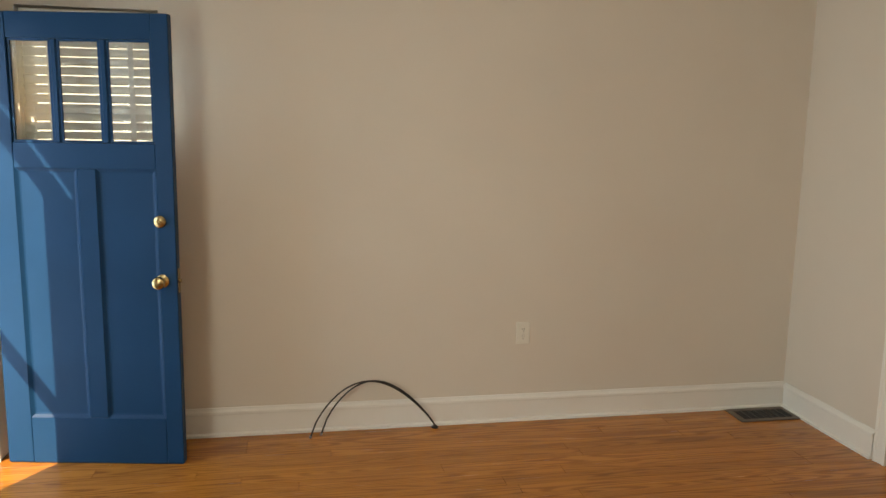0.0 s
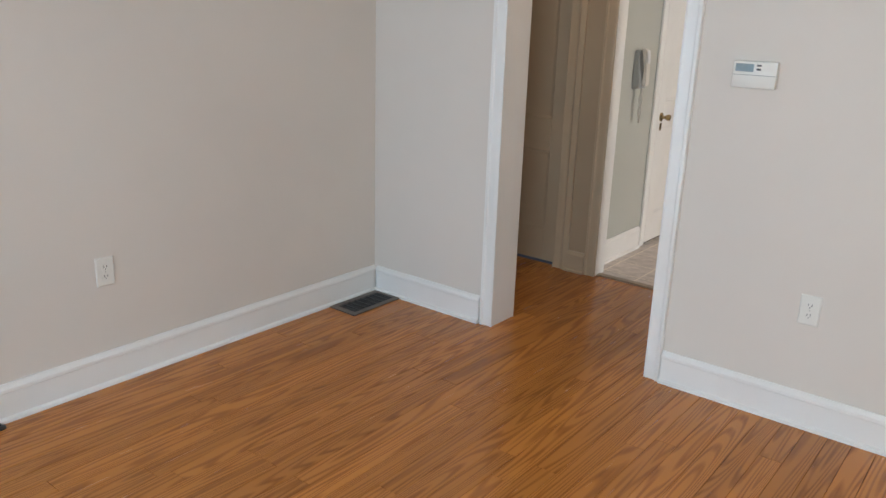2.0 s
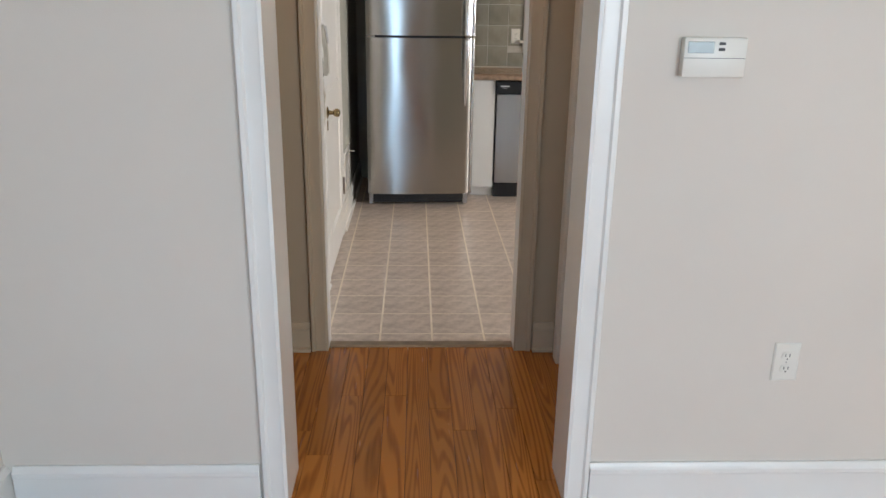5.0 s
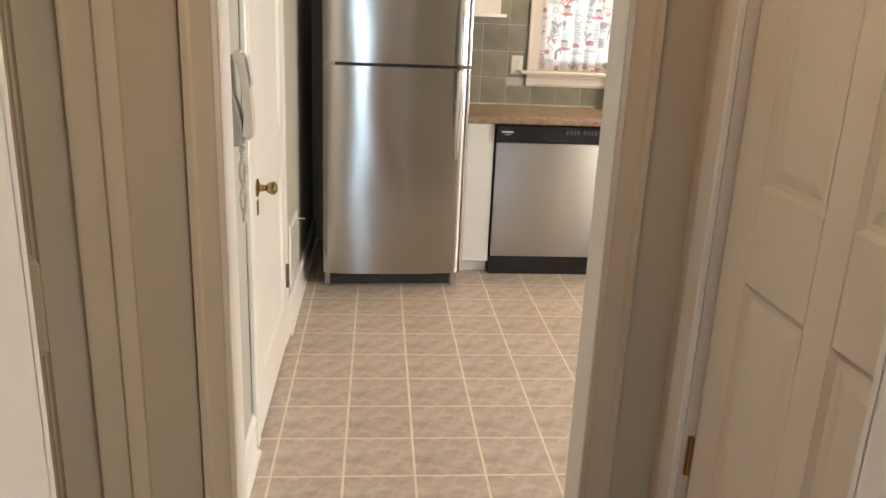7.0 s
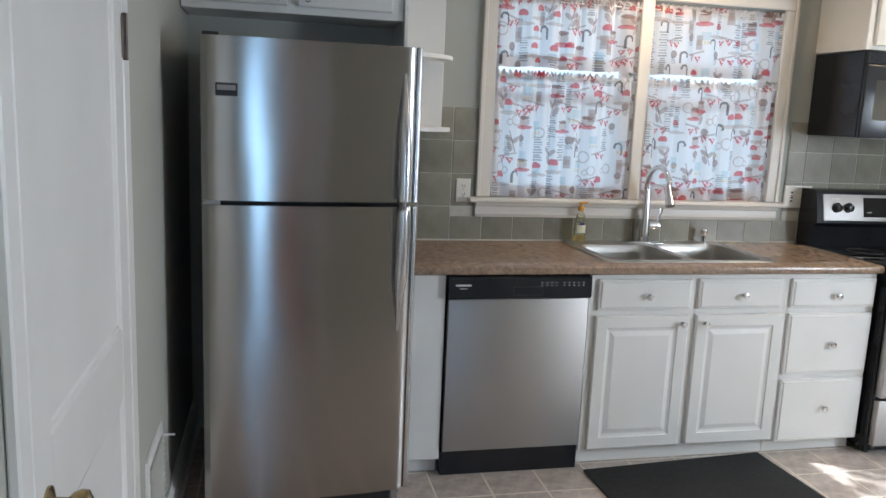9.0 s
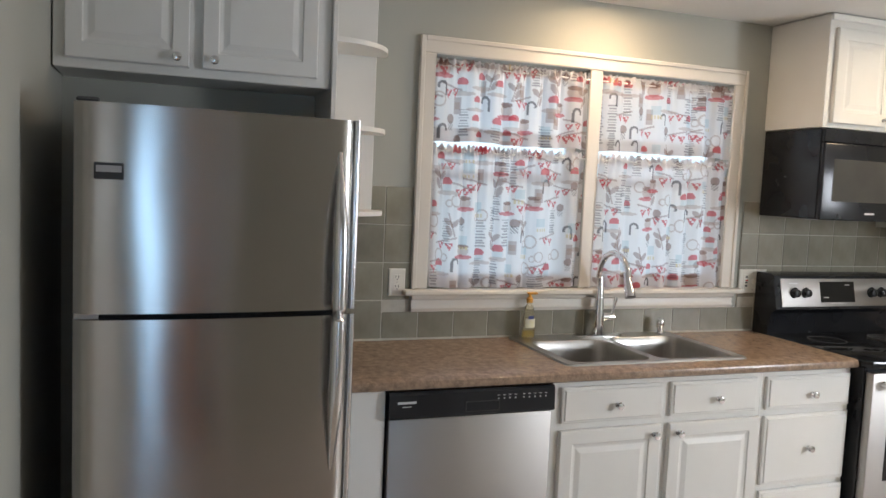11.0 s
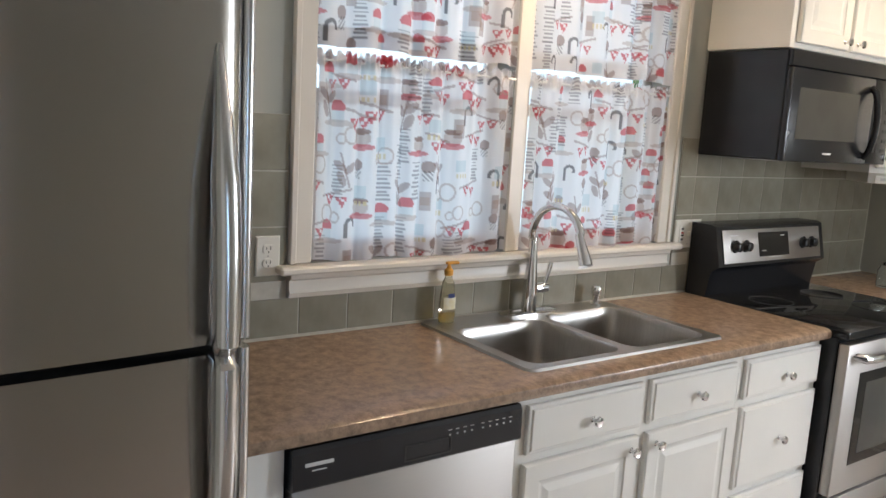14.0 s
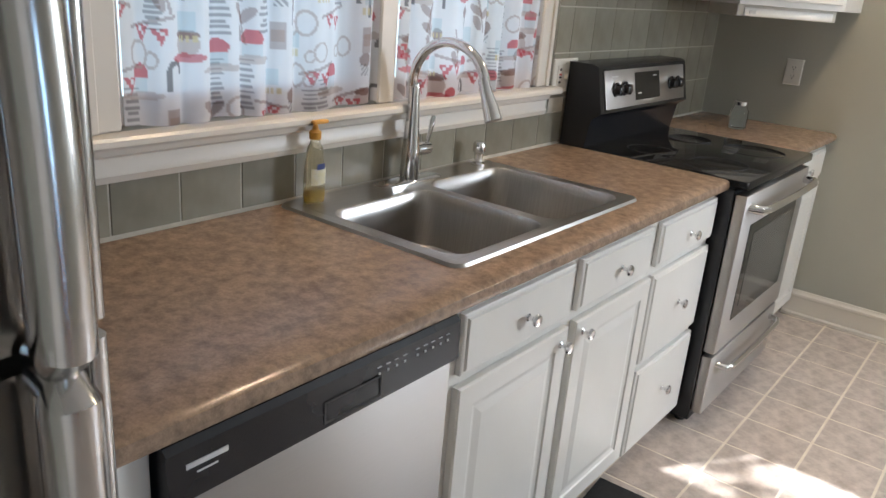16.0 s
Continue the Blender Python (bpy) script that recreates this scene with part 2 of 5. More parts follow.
SIDING = mat("white_siding", (0.72, 0.72, 0.70), 0.6, color2=(0.66, 0.66, 0.64), scale=2)
THRESH = mat("worn_threshold_metal", (0.34, 0.27, 0.2), 0.4, 0.5, (0.26, 0.2, 0.15), 20)

# ---- builders ----
BASE = {}


def boxm(bm, x0, x1, y0, y1, z0, z1, bevel=0.0, seg=1):
    r = bmesh.ops.create_cube(bm, size=1.0)
    for v in r["verts"]:
        v.co = Vector(((x0 + x1) / 2 + v.co.x * (x1 - x0), (y0 + y1) / 2 + v.co.y * (y1 - y0), (z0 + z1) / 2 + v.co.z * (z1 - z0)))
    if bevel:
        es = list({e for v in r["verts"] for e in v.link_edges})
        bmesh.ops.bevel(bm, geom=es, offset=bevel, segments=seg, affect="EDGES", profile=0.5)
    return bm


def box(x0, x1, y0, y1, z0, z1, bevel=0.003, seg=1):
    return boxm(bmesh.new(), min(x0, x1), max(x0, x1), min(y0, y1), max(y0, y1), min(z0, z1), max(z0, z1), bevel, seg)


def boxes(*bs, bevel=0.0):
    bm = bmesh.new()
    for b in bs:
        boxm(bm, *b, bevel)
    return bm


def lathe(profile, at=(0, 0, 0), axis="Z", seg=20):
    """A turned shape: (radius, height) pairs round an axis."""
    bm = bmesh.new()
    rings = []
    for r, h in profile:
        ring = []
        for i in range(seg):
            a = 2 * math.pi * i / seg
            p = (r * math.cos(a), r * math.sin(a), h)
            if axis == "X":
                p = (p[2], p[0], p[1])
            elif axis == "Y":
                p = (p[1], p[2], p[0])
            ring.append(bm.verts.new(Vector(p) + Vector(at)))
        rings.append(ring)
    for a, b in zip(rings, rings[1:]):
        for i in range(seg):
            bm.faces.new((a[i], a[(i + 1) % seg], b[(i + 1) % seg], b[i]))
    bm.faces.new(rings[0][::-1])
    bm.faces.new(rings[-1])
    bmesh.ops.recalc_face_normals(bm, faces=bm.faces)
    return bm


def tube(points, radius, seg=10):
    """A round bar along points; radius a number or one a point."""
    bm = bmesh.new()
    pts = [Vector(p) for p in points]
    rad = radius if isinstance(radius, (list, tuple)) else [radius] * len(pts)
    rings, side = [], None
    for i, p in enumerate(pts):
        d = (pts[min(i + 1, len(pts) - 1)] - pts[max(i - 1, 0)]).normalized()
        if side is None:
            side = d.orthogonal().normalized()
        side = (side - d * side.dot(d)).normalized()
        up = d.cross(side)
        rings.append([bm.verts.new(p + rad[i] * (math.cos(2 * math.pi * k / seg) * side + math.sin(2 * math.pi * k / seg) * up)) for k in range(seg)])
    for a, b in zip(rings, rings[1:]):
        for i in range(seg):
            bm.faces.new((a[i], a[(i + 1) % seg], b[(i + 1) % seg], b[i]))
    bm.faces.new(rings[0][::-1])
    bm.faces.new(rings[-1])
    bmesh.ops.recalc_face_normals(bm, faces=bm.faces)
    return bm


def arc(c, r, a0, a1, n, u=(1, 0, 0), v=(0, 0, 1)):
    c, u, v = Vector(c), Vector(u), Vector(v)
    return [c + r * (math.cos(radians(a0 + (a1 - a0) * i / n)) * u + math.sin(radians(a0 + (a1 - a0) * i / n)) * v) for i in range(n + 1)]


def extrude(profile, y0, y1, axis="Y"):
    """A closed profile of (a, b) pairs drawn along an axis: along Y a, b are x, z; along X they are y, z; along Z they are x, y."""
    bm = bmesh.new()
    put = {"Y": lambda a, b, c: (a, c, b), "X": lambda a, b, c: (c, a, b), "Z": lambda a, b, c: (a, b, c)}[axis]
    r0 = [bm.verts.new(put(a, b, y0)) for a, b in profile]
    r1 = [bm.verts.new(put(a, b, y1)) for a, b in profile]
    k = len(profile)
    for i in range(k):
        bm.faces.new((r0[i], r0[(i + 1) % k], r1[(i + 1) % k], r1[i]))
    bm.faces.new(r0[::-1])
    bm.faces.new(r1)
    bmesh.ops.recalc_face_normals(bm, faces=bm.faces)
    return bm


def mesh_of(name, bm, material, smooth=False):
    me = bpy.data.meshes.new(name)
    bm.to_mesh(me)
    bm.free()
    me.materials.append(material)
    if smooth:
        me.shade_smooth()
        me.set_sharp_from_angle(angle=radians(35))
    return me


def structure(name, bm, material, label, smooth=False):
    return tagged(new(name, mesh_of(name, bm, material, smooth)), label, name.split("_")[0], "", "structure")


def thing(name, base, label, category, group="", m=None):
    ob = new(name)
    ob.empty_display_size = 0.05
    ob.matrix_basis = m if m is not None else Matrix.Translation(base)
    BASE[ob] = Vector((0, 0, 0)) if m is not None else Vector(base)
    return tagged(ob, label, category, group)


def part(name, bm, material, parent, label="", smooth=True):
    """One mesh object under a thing or part; world coordinates, shifted to the thing's base."""
    base = BASE[parent]
    bmesh.ops.translate(bm, verts=bm.verts, vec=-base)
    ob = new(name, mesh_of(name, bm, material, smooth))
    ob.parent = parent
    BASE[ob] = base
    return tagged(ob, label)


def single(name, bm, material, label, category, group="", smooth=True):
    return tagged(new(name, mesh_of(name, bm, material, smooth)), label, category, group)


def nested(a0, a1, b0, b1, profile, place):
    """Nested rectangles, outermost first: (inset, depth) pairs; place(a, b, depth) gives the point. The last one is filled."""
    bm = bmesh.new()
    rings = []
    for s, d in profile:
        rings.append([bm.verts.new(place(a, b, d)) for a, b in ((a0 + s, b0 + s), (a1 - s, b0 + s), (a1 - s, b1 - s), (a0 + s, b1 - s))])
    for p, q in zip(rings, rings[1:]):
        for i in range(4):
            bm.faces.new((p[i], p[(i + 1) % 4], q[(i + 1) % 4], q[i]))
    bm.faces.new(rings[-1])
    bmesh.ops.recalc_face_normals(bm, faces=bm.faces)
    return bm


def west(x):
    """Faces -x: depth runs to +x."""
    return lambda a, b, d: (x + d, a, b)


def south(y):
    return lambda a, b, d: (a, y + d, b)


def rrect(x0, x1, y0, y1, r, n=5):
    out = []
    for cx, cy, a in ((x1 - r, y1 - r, 0), (x0 + r, y1 - r, 90), (x0 + r, y0 + r, 180), (x1 - r, y0 + r, 270)):
        for i in range(n + 1):
            t = radians(a + 90 * i / n)
            out.append((cx + r * math.cos(t), cy + r * math.sin(t)))
    return out


def rings_mesh(rings, fill=True):
    """Joins outlines with the same count of points: each (outline, z)."""
    bm = bmesh.new()
    vs = [[bm.verts.new((x, y, z)) for x, y in o] for o, z in rings]
    for p, q in zip(vs, vs[1:]):
        k = len(p)
        for i in range(k):
            bm.faces.new((p[i], p[(i + 1) % k], q[(i + 1) % k], q[i]))
    if fill:
        bm.faces.new(vs[-1])
    bmesh.ops.recalc_face_normals(bm, faces=bm.faces)
    return bm


# ---- setting ----
H, KH = 2.45, 2.41
structure("wall_north", boxes((-1.52, -1.25, 3.85, 3.99, 0, H), (-0.64, 2.705, 3.85, 3.99, 0, H), (-1.25, -0.64, 3.85, 3.99, 0, 1.15), (-1.25, -0.64, 3.85, 3.99, 2.06, H)), WALL, "smooth greige painted living room wall")
structure("wall_west", boxes((-1.52, -1.38, -3.1, 0.1, 0, H), (-1.52, -1.38, 1.7, 2.77, 0, H), (-1.52, -1.38, 3.665, 3.85, 0, H), (-1.52, -1.38, 0.1, 1.7, 0, 0.75), (-1.52, -1.38, 0.1, 1.7, 2.1, H), (-1.52, -1.38, 2.77, 3.665, 2.05, H)), WALL, "greige front wall with doorway and window")
structure("wall_south", boxes((-1.52, -0.3, -3.1, -2.98, 0, H), (1.5, 2.705, -3.1, -2.98, 0, H), (-0.3, 1.5, -3.1, -2.98, 0, 0.75), (-0.3, 1.5, -3.1, -2.98, 2.1, H)), WALL, "greige living room wall with an unseen, added window")
structure("wall_east", boxes((2.705, 2.880, -3.1, 2.19, 0, H), (2.705, 2.880, 3.046, 4.6, 0, H), (2.705, 2.880, 2.19, 3.046, 2.07, H)), WALL, "greige wall with a cased opening to the hall")
structure("wall_hall_north", boxes((2.88, 3.78, 4.48, 4.6, 0, H)), WALL, "plain greige end wall of the hall")
structure("wall_hall_south", boxes((3.64, 3.78, 1.93, 2.05, 0, H), (2.88, 3.64, 1.93, 2.05, 2.05, H)), WALL, "greige hall wall round a closed door")
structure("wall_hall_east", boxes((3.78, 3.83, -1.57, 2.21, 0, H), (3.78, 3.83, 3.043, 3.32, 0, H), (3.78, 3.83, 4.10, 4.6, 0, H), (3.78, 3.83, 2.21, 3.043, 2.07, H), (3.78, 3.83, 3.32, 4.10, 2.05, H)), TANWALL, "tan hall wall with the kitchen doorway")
structure("wall_kitchen_west", boxes((3.832, 3.88, -1.57, 2.21, 0, H), (3.832, 3.88, 3.043, 3.25, 0, H), (3.832, 3.88, 2.21, 3.043, 2.07, H)), KWALL, "grey-green kitchen wall round the doorway")
structure("wall_kitchen_north", boxes((3.88, 4.625, 3.125, 3.25, 0, H), (5.465, 7.107, 3.125, 3.25, 0, H), (4.625, 5.465, 3.125, 3.25, 2.05, H)), KWALL, "grey-green kitchen wall with a closet door")
structure("wall_kitchen_east", boxes((7.107, 7.25, -1.57, 0.215, 0, H), (7.107, 7.25, 1.73, 3.25, 0, H), (7.107, 7.25, 0.215, 1.73, 0, 1.125), (7.107, 7.25, 0.215, 1.73, 2.11, H), (7.107, 7.25, 0.94, 1.0, 1.125, 2.11)), KWALL, "grey-green kitchen wall with a double window")
structure("wall_kitchen_south", boxes((3.88, 3.94, -1.57, -1.45, 0, H), (4.5, 4.67, -1.57, -1.45, 0, H), (5.25, 7.107, -1.57, -1.45, 0, H), (3.94, 4.5, -1.57, -1.45, 0, 0.95), (3.94, 4.5, -1.57, -1.45, 2.05, H), (4.67, 5.25, -1.57, -1.45, 0, 1.34), (4.67, 5.25, -1.57, -1.45, 1.76, H)), KWALL, "grey-green kitchen end wall with a window")
structure("ceiling_living", boxes((-1.52, 3.83, -3.1, 4.6, H, H + 0.1)), CEIL, "flat white painted ceiling")
structure("ceiling_kitchen", boxes((3.88, 7.107, -1.45, 3.125, KH, KH + 0.035)), CEIL, "flat white painted kitchen ceiling")
structure("ceiling_kitchen_slab", boxes((3.833, 7.25, -1.57, 3.25, H + 0.002, H + 0.1)), CEIL, "white ceiling slab over the kitchen")
structure("ground", boxes((-300, 300, -300, 300, -0.6, -0.5)), GRASS, "green lawn round the house")
structure("slab", boxes((-1.5, 7.24, -3.08, 4.58, -0.4, -0.03)), GAPWOOD, "dark subfloor under the rooms")


def baseboard(name, axis, a0, a1, at, sign, h=0.145, material=None):
    """A tall white board with a moulded cap and a shoe moulding."""
    prof = [(0, 0), (0.030, 0), (0.028, 0.012), (0.016, 0.018), (0.016, h - 0.035), (0.020, h - 0.030), (0.019, h - 0.018), (0.011, h - 0.010), (0.008, h), (0, h)]
    bm = extrude([(at + sign * d, z) for d, z in prof], a0, a1, axis)
    return structure(name, bm, material or TRIM, "painted baseboard with a moulded cap", True)


baseboard("baseboard_north", "X", -1.38, 2.703, 3.8485, -1)
baseboard("baseboard_east_1", "Y", -2.98, 2.133, 2.7035, -1)
baseboard("baseboard_east_2", "Y", 3.11, 3.82, 2.7035, -1)
baseboard("baseboard_west", "Y", -2.98, 2.69, -1.3785, 1)
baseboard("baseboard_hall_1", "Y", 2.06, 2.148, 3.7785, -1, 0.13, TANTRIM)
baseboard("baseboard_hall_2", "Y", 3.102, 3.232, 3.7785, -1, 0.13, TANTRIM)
baseboard("baseboard_kitchen_1", "X", 3.90, 4.555, 3.1235, -1, 0.15)
baseboard("baseboard_kitchen_2", "X", 5.535, 7.1, 3.1235, -1, 0.15)
baseboard("baseboard_kitchen_3", "X", 3.90, 6.50, -1.4485, 1, 0.13, WARMTRIM)


def casing(name, axis_x, sign, y0, y1, top, w=0.07, material=TRIM, wall=0.0):
    """Moulded casing round an opening in a wall that faces along x: two legs and a head, in one trim."""
    bm = bmesh.new()

    def leg(a0, a1, b0, b1, flip, head):
        prof = [(0, 0), (0, 0.012), (0.010, 0.014), (0.016, 0.011), (0.050, 0.013), (0.056, 0.020), (0.068, 0.020), (w, 0.016), (w, 0)]
        r = []
        for s, d in prof:
            s = s * w / 0.07 if w != 0.07 else s
            x = axis_x + sign * d
            if head:
                r.append([(x, a0 - s, b0 + s), (x, a1 + s, b0 + s)])
            else:
                y = a0 + flip * s
                r.append([(x, y, b0), (x, y, b1 + s)])
        vs = [[bm.verts.new(p) for p in pair] for pair in r]
        for p, q in zip(vs, vs[1:]):
            bm.faces.new((p[0], p[1], q[1], q[0]))
        bm.faces.new([v[0] for v in vs])
    leg(y0, y0, 0, top, -1, False)
    leg(y1, y1, 0, top, 1, False)
    leg(y0, y1, top, top, 1, True)
    bmesh.ops.recalc_face_normals(bm, faces=bm.faces)
    return structure(name, bm, material, "white moulded door casing", True)


def jamb(name, x0, x1, y0, y1, top, t=0.016, material=TRIM):
    return structure(name, boxes((x0, x1, y0 - t, y0, 0, top), (x0, x1, y1, y1 + t, 0, top), (x0, x1, y0 - t, y1 + t, top, top + t), bevel=0.002), material, "white painted door jamb lining")


casing("trim_living_opening", 2.7035, -1, 2.206, 3.030, 2.05)
casing("trim_hall_side", 2.8815, 1, 2.206, 3.030, 2.05)
jamb("trim_living_jamb", 2.700, 2.885, 2.206, 3.030, 2.052)
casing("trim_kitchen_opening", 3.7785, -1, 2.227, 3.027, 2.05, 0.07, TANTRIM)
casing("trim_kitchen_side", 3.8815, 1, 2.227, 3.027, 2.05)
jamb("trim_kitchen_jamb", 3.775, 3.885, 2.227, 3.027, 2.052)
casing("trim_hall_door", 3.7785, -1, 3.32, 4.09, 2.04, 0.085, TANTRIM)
structure("threshold", extrude([(3.800, 0.001), (3.808, 0.008), (3.848, 0.008), (3.856, 0.001)], 2.228, 3.026, "Y"), THRESH, "worn metal threshold strip between wood and tile", True)


# ---- doors ----
def leaf(parent, w, h, t, cols, rows, material, raised=True):
    """A panelled door in local coordinates, face at y = 0, x from the edge at 0: core, stiles, rails and panels. cols, rows: the panels' spans."""
    bm = boxes((0.02, w - 0.02, 0.008, t - 0.008, 0.02, h - 0.02))
    part("core", bm, material, parent)
    xs = [0.0] + [v for c in cols for v in c] + [w]
    for i in range(0, len(xs), 2):
        part("stile", box(xs[i], xs[i + 1], 0, t, 0, h, 0.003), material, parent)
    for c in cols:
        zs = [0.0] + [v for r in rows for v in r] + [h]
        for i in range(0, len(zs), 2):
            part("rail", box(c[0] + 0.0005, c[1] - 0.0005, 0.0006, t - 0.0006, zs[i], zs[i + 1], 0.002), material, parent)
        for r in rows:
            prof = [(0, 0.0008), (0.012, 0.0085), (0.020, 0.0085), (0.045, 0.003)] if raised else [(0, 0.0008), (0.006, 0.004), (0.012, 0.0045), (0.018, 0.0075), (0.03, 0.0075)]
            part("panel", nested(c[0], c[1], r[0], r[1], prof, south(0)), material, parent, smooth=False)


def knob(parent, x, y, z, material, r=0.027, sub="door_knob", out=-1):
    pr = [(0.030, 0), (0.030, 0.004), (0.012, 0.010), (0.010, 0.030), (r * 0.8, 0.038), (r, 0.050), (r * 0.9, 0.060), (r * 0.4, 0.066)]
    part(sub, lathe([(a, out * b) for a, b in pr], (x, y, z), "Y"), material, parent, "round brass knob on a rose")


bd = thing("front_door", (0, 0, 0), "deep blue panelled front door standing open, three glass lites", "door", m=pose(-1.335, 3.655, 0.004, 0, 0, -9.8))
W = 0.80
for x0, x1 in ((0, 0.115), (0.725, W)):
    part("stile", box(x0, x1, 0, 0.044, 0, 2.0), BLUE, bd)
for z0, z1 in ((0, 0.215), (1.345, 1.455), (1.892, 2.0)):
    part("rail", box(0.1155, 0.7245, 0.0006, 0.0434, z0, z1, 0.002), BLUE, bd)
part("mullion", box(0.385, 0.465, 0.0006, 0.0434, 0.2155, 1.3445, 0.002), BLUE, bd)
for x0, x1 in ((0.1155, 0.3845), (0.4655, 0.7245)):
    part("panel", nested(x0, x1, 0.2155, 1.3445, [(0, 0.001), (0.012, 0.010), (0.02, 0.012), (0.03, 0.012)], south(0)), BLUE, bd, smooth=False)
    part("panel", box(x0, x1, 0.02, 0.032, 0.2155, 1.3445, 0.001), BLUE, bd)
for x0, x1 in ((0.297, 0.323), (0.506, 0.532)):
    part("muntin", box(x0, x1, 0.004, 0.040, 1.4555, 1.8915, 0.005), BLUE, bd)
for x0, x1 in ((0.116, 0.2965), (0.3235, 0.5055), (0.5325, 0.724)):
    p = part("pane", box(x0, x1, 0.020, 0.024, 1.456, 1.8915, 0), GLASS, bd, "clear glass lite")
    p.visible_shadow = False
    part("glazing_bead", boxes((x0, x1, 0.010, 0.0195, 1.456, 1.466), (x0, x1, 0.010, 0.0195, 1.8815, 1.8915), (x0, x0 + 0.01, 0.010, 0.0195, 1.466, 1.8815), (x1 - 0.01, x1, 0.010, 0.0195, 1.466, 1.8815)), BLUE, bd)
knob(bd, 0.735, 0.0, 0.855, BRASS, 0.029)
part("deadbolt", lathe([(0.027, 0), (0.027, -0.008), (0.020, -0.014), (0.008, -0.016), (0.007, -0.026)], (0.735, 0, 1.12), "Y"), BRASS, bd, "round brass deadbolt turn")
part("latch_plate", box(0.7995, 0.8015, 0.008, 0.036, 0.80, 0.91, 0), BRASS, bd, "brass latch plate in the door edge")
part("strike_latch", box(0.8015, 0.812, 0.015, 0.029, 0.845, 0.862, 0.002), BRASS, bd, "brass latch bolt")
part("weather_strip", box(0.006, 0.794, 0.002, 0.042, -0.003, -0.0005, 0), DARKPL, bd)
structure("trim_front_jamb", boxes((-1.525, -1.376, 2.755, 2.77, 0, 2.05), (-1.525, -1.376, 3.665, 3.68, 0, 2.05)), TRIM, "white front door jamb")

hd = thing("hall_door", (0, 0, 0), "tan panelled hall door, closed", "door", m=pose(3.815, 4.085, 0.012, 0, 0, -90))
leaf(hd, 0.76, 2.02, 0.035, [(0.10, 0.66)], [(0.21, 0.70), (0.90, 1.90)], TANTRIM, False)
knob(hd, 0.33 - 0.27, 0.0, 0.82, DARKPL, 0.026)
part("lock_plate", box(0.035, 0.085, -0.003, 0.0, 0.70, 0.90, 0.001), DARKPL, hd)

sd = thing("six_panel_door", (0, 0, 0), "white six-panel hall door, closed, brass hinges", "door", m=pose(3.630, 2.030, 0.01, 0, 0, 180))
leaf(sd, 0.735, 2.02, 0.035, [(0.105, 0.315), (0.395, 0.605)], [(0.20, 0.98), (1.16, 1.62), (1.72, 1.92)], WARMTRIM)
for z in (0.50, 1.75):
    part("hinge", tube([(-0.004, -0.006, z), (-0.004, -0.006, z + 0.09)], 0.007), BRASS, sd, "brass butt hinge")
sd.matrix_basis = pose(3.630, 2.030, 0.01, 0, 0, 180)
structure("trim_six_panel_door", boxes((3.636, 3.704, 2.0515, 2.068, 0, 2.12), (2.8825, 2.892, 2.0515, 2.068, 0, 2.12), (2.892, 3.636, 2.0515, 2.068, 2.05, 2.12), bevel=0.003), WARMTRIM, "cream casing round the six-panel door")

pd = thing("closet_door", (0, 0, 0), "white two-panel kitchen closet door, closed, brass knob", "door", m=pose(4.642, 3.106, 0.015, 0, 0, 0))
leaf(pd, 0.806, 2.02, 0.035, [(0.10, 0.706)], [(0.20, 0.80), (0.97, 1.90)], TRIM, False)
knob(pd, 0.06, 0.0, 0.87, BRASS, 0.022)
part("lock_plate", box(0.046, 0.074, -0.003, 0.0, 0.78, 0.83, 0.001), BRASS, pd, "tarnished brass lock plate")
for z in (0.26, 1.60):
    part("hinge", boxes((0.792, 0.812, -0.004, -0.0005, z, z + 0.10), (0.806, 0.818, -0.012, 0.0, z - 0.004, z + 0.104), bevel=0.002), BRONZE, pd, "dark bronze hinge")
bm = bmesh.new()
for x0, x1 in ((4.580, 4.636), (5.454, 5.530)):
    boxm(bm, x0, x1, 3.105, 3.1235, 0, 2.1, 0.004)
boxm(bm, 4.636, 5.454, 3.105, 3.1235, 2.04, 2.1, 0.004)
structure("trim_closet_door", bm, TRIM, "white casing round the closet door")


# ---- windows ----
def window(name, axis, wall0, wall1, a0, a1, z0, z1, label, meet=None):
    """Two sashes in an opening, with panes; axis: along which the wall faces."""
    w = tagged(new(name), label, "window", "", "structure")
    BASE[w] = Vector((0, 0, 0))
    c = (wall0 + wall1) / 2

    def b(p0, p1, q0, q1, r0, r1, bev=0.003):
        return box(p0, p1, q0, q1, r0, r1, bev) if axis == "X" else box(q0, q1, p0, p1, r0, r1, bev)
    mz = meet or (z0 + z1) / 2
    for i, (s0, s1, off) in enumerate(((z0, mz + 0.02, -0.018), (mz - 0.02, z1, 0.018))):
        f = part("sash", b(c + off - 0.015, c + off + 0.015, a0, a0 + 0.045, s0, s1), TRIM, w)
        part("stile", b(c + off - 0.015, c + off + 0.015, a1 - 0.045, a1, s0, s1), TRIM, w)
        part("rail", b(c + off - 0.0145, c + off + 0.0145, a0 + 0.0452, a1 - 0.0452, s0, s0 + (0.06 if i == 0 else 0.04)), TRIM, w)
        part("rail", b(c + off - 0.0145, c + off + 0.0145, a0 + 0.0452, a1 - 0.0452, s1 - 0.04, s1), TRIM, w)
        p = part("pane", b(c + off - 0.002, c + off + 0.002, a0 + 0.0455, a1 - 0.0455, s0 + (0.0602 if i == 0 else 0.0402), s1 - 0.0402, 0), GLASS, w, "clear glass pane")
        p.visible_shadow = False
    return w


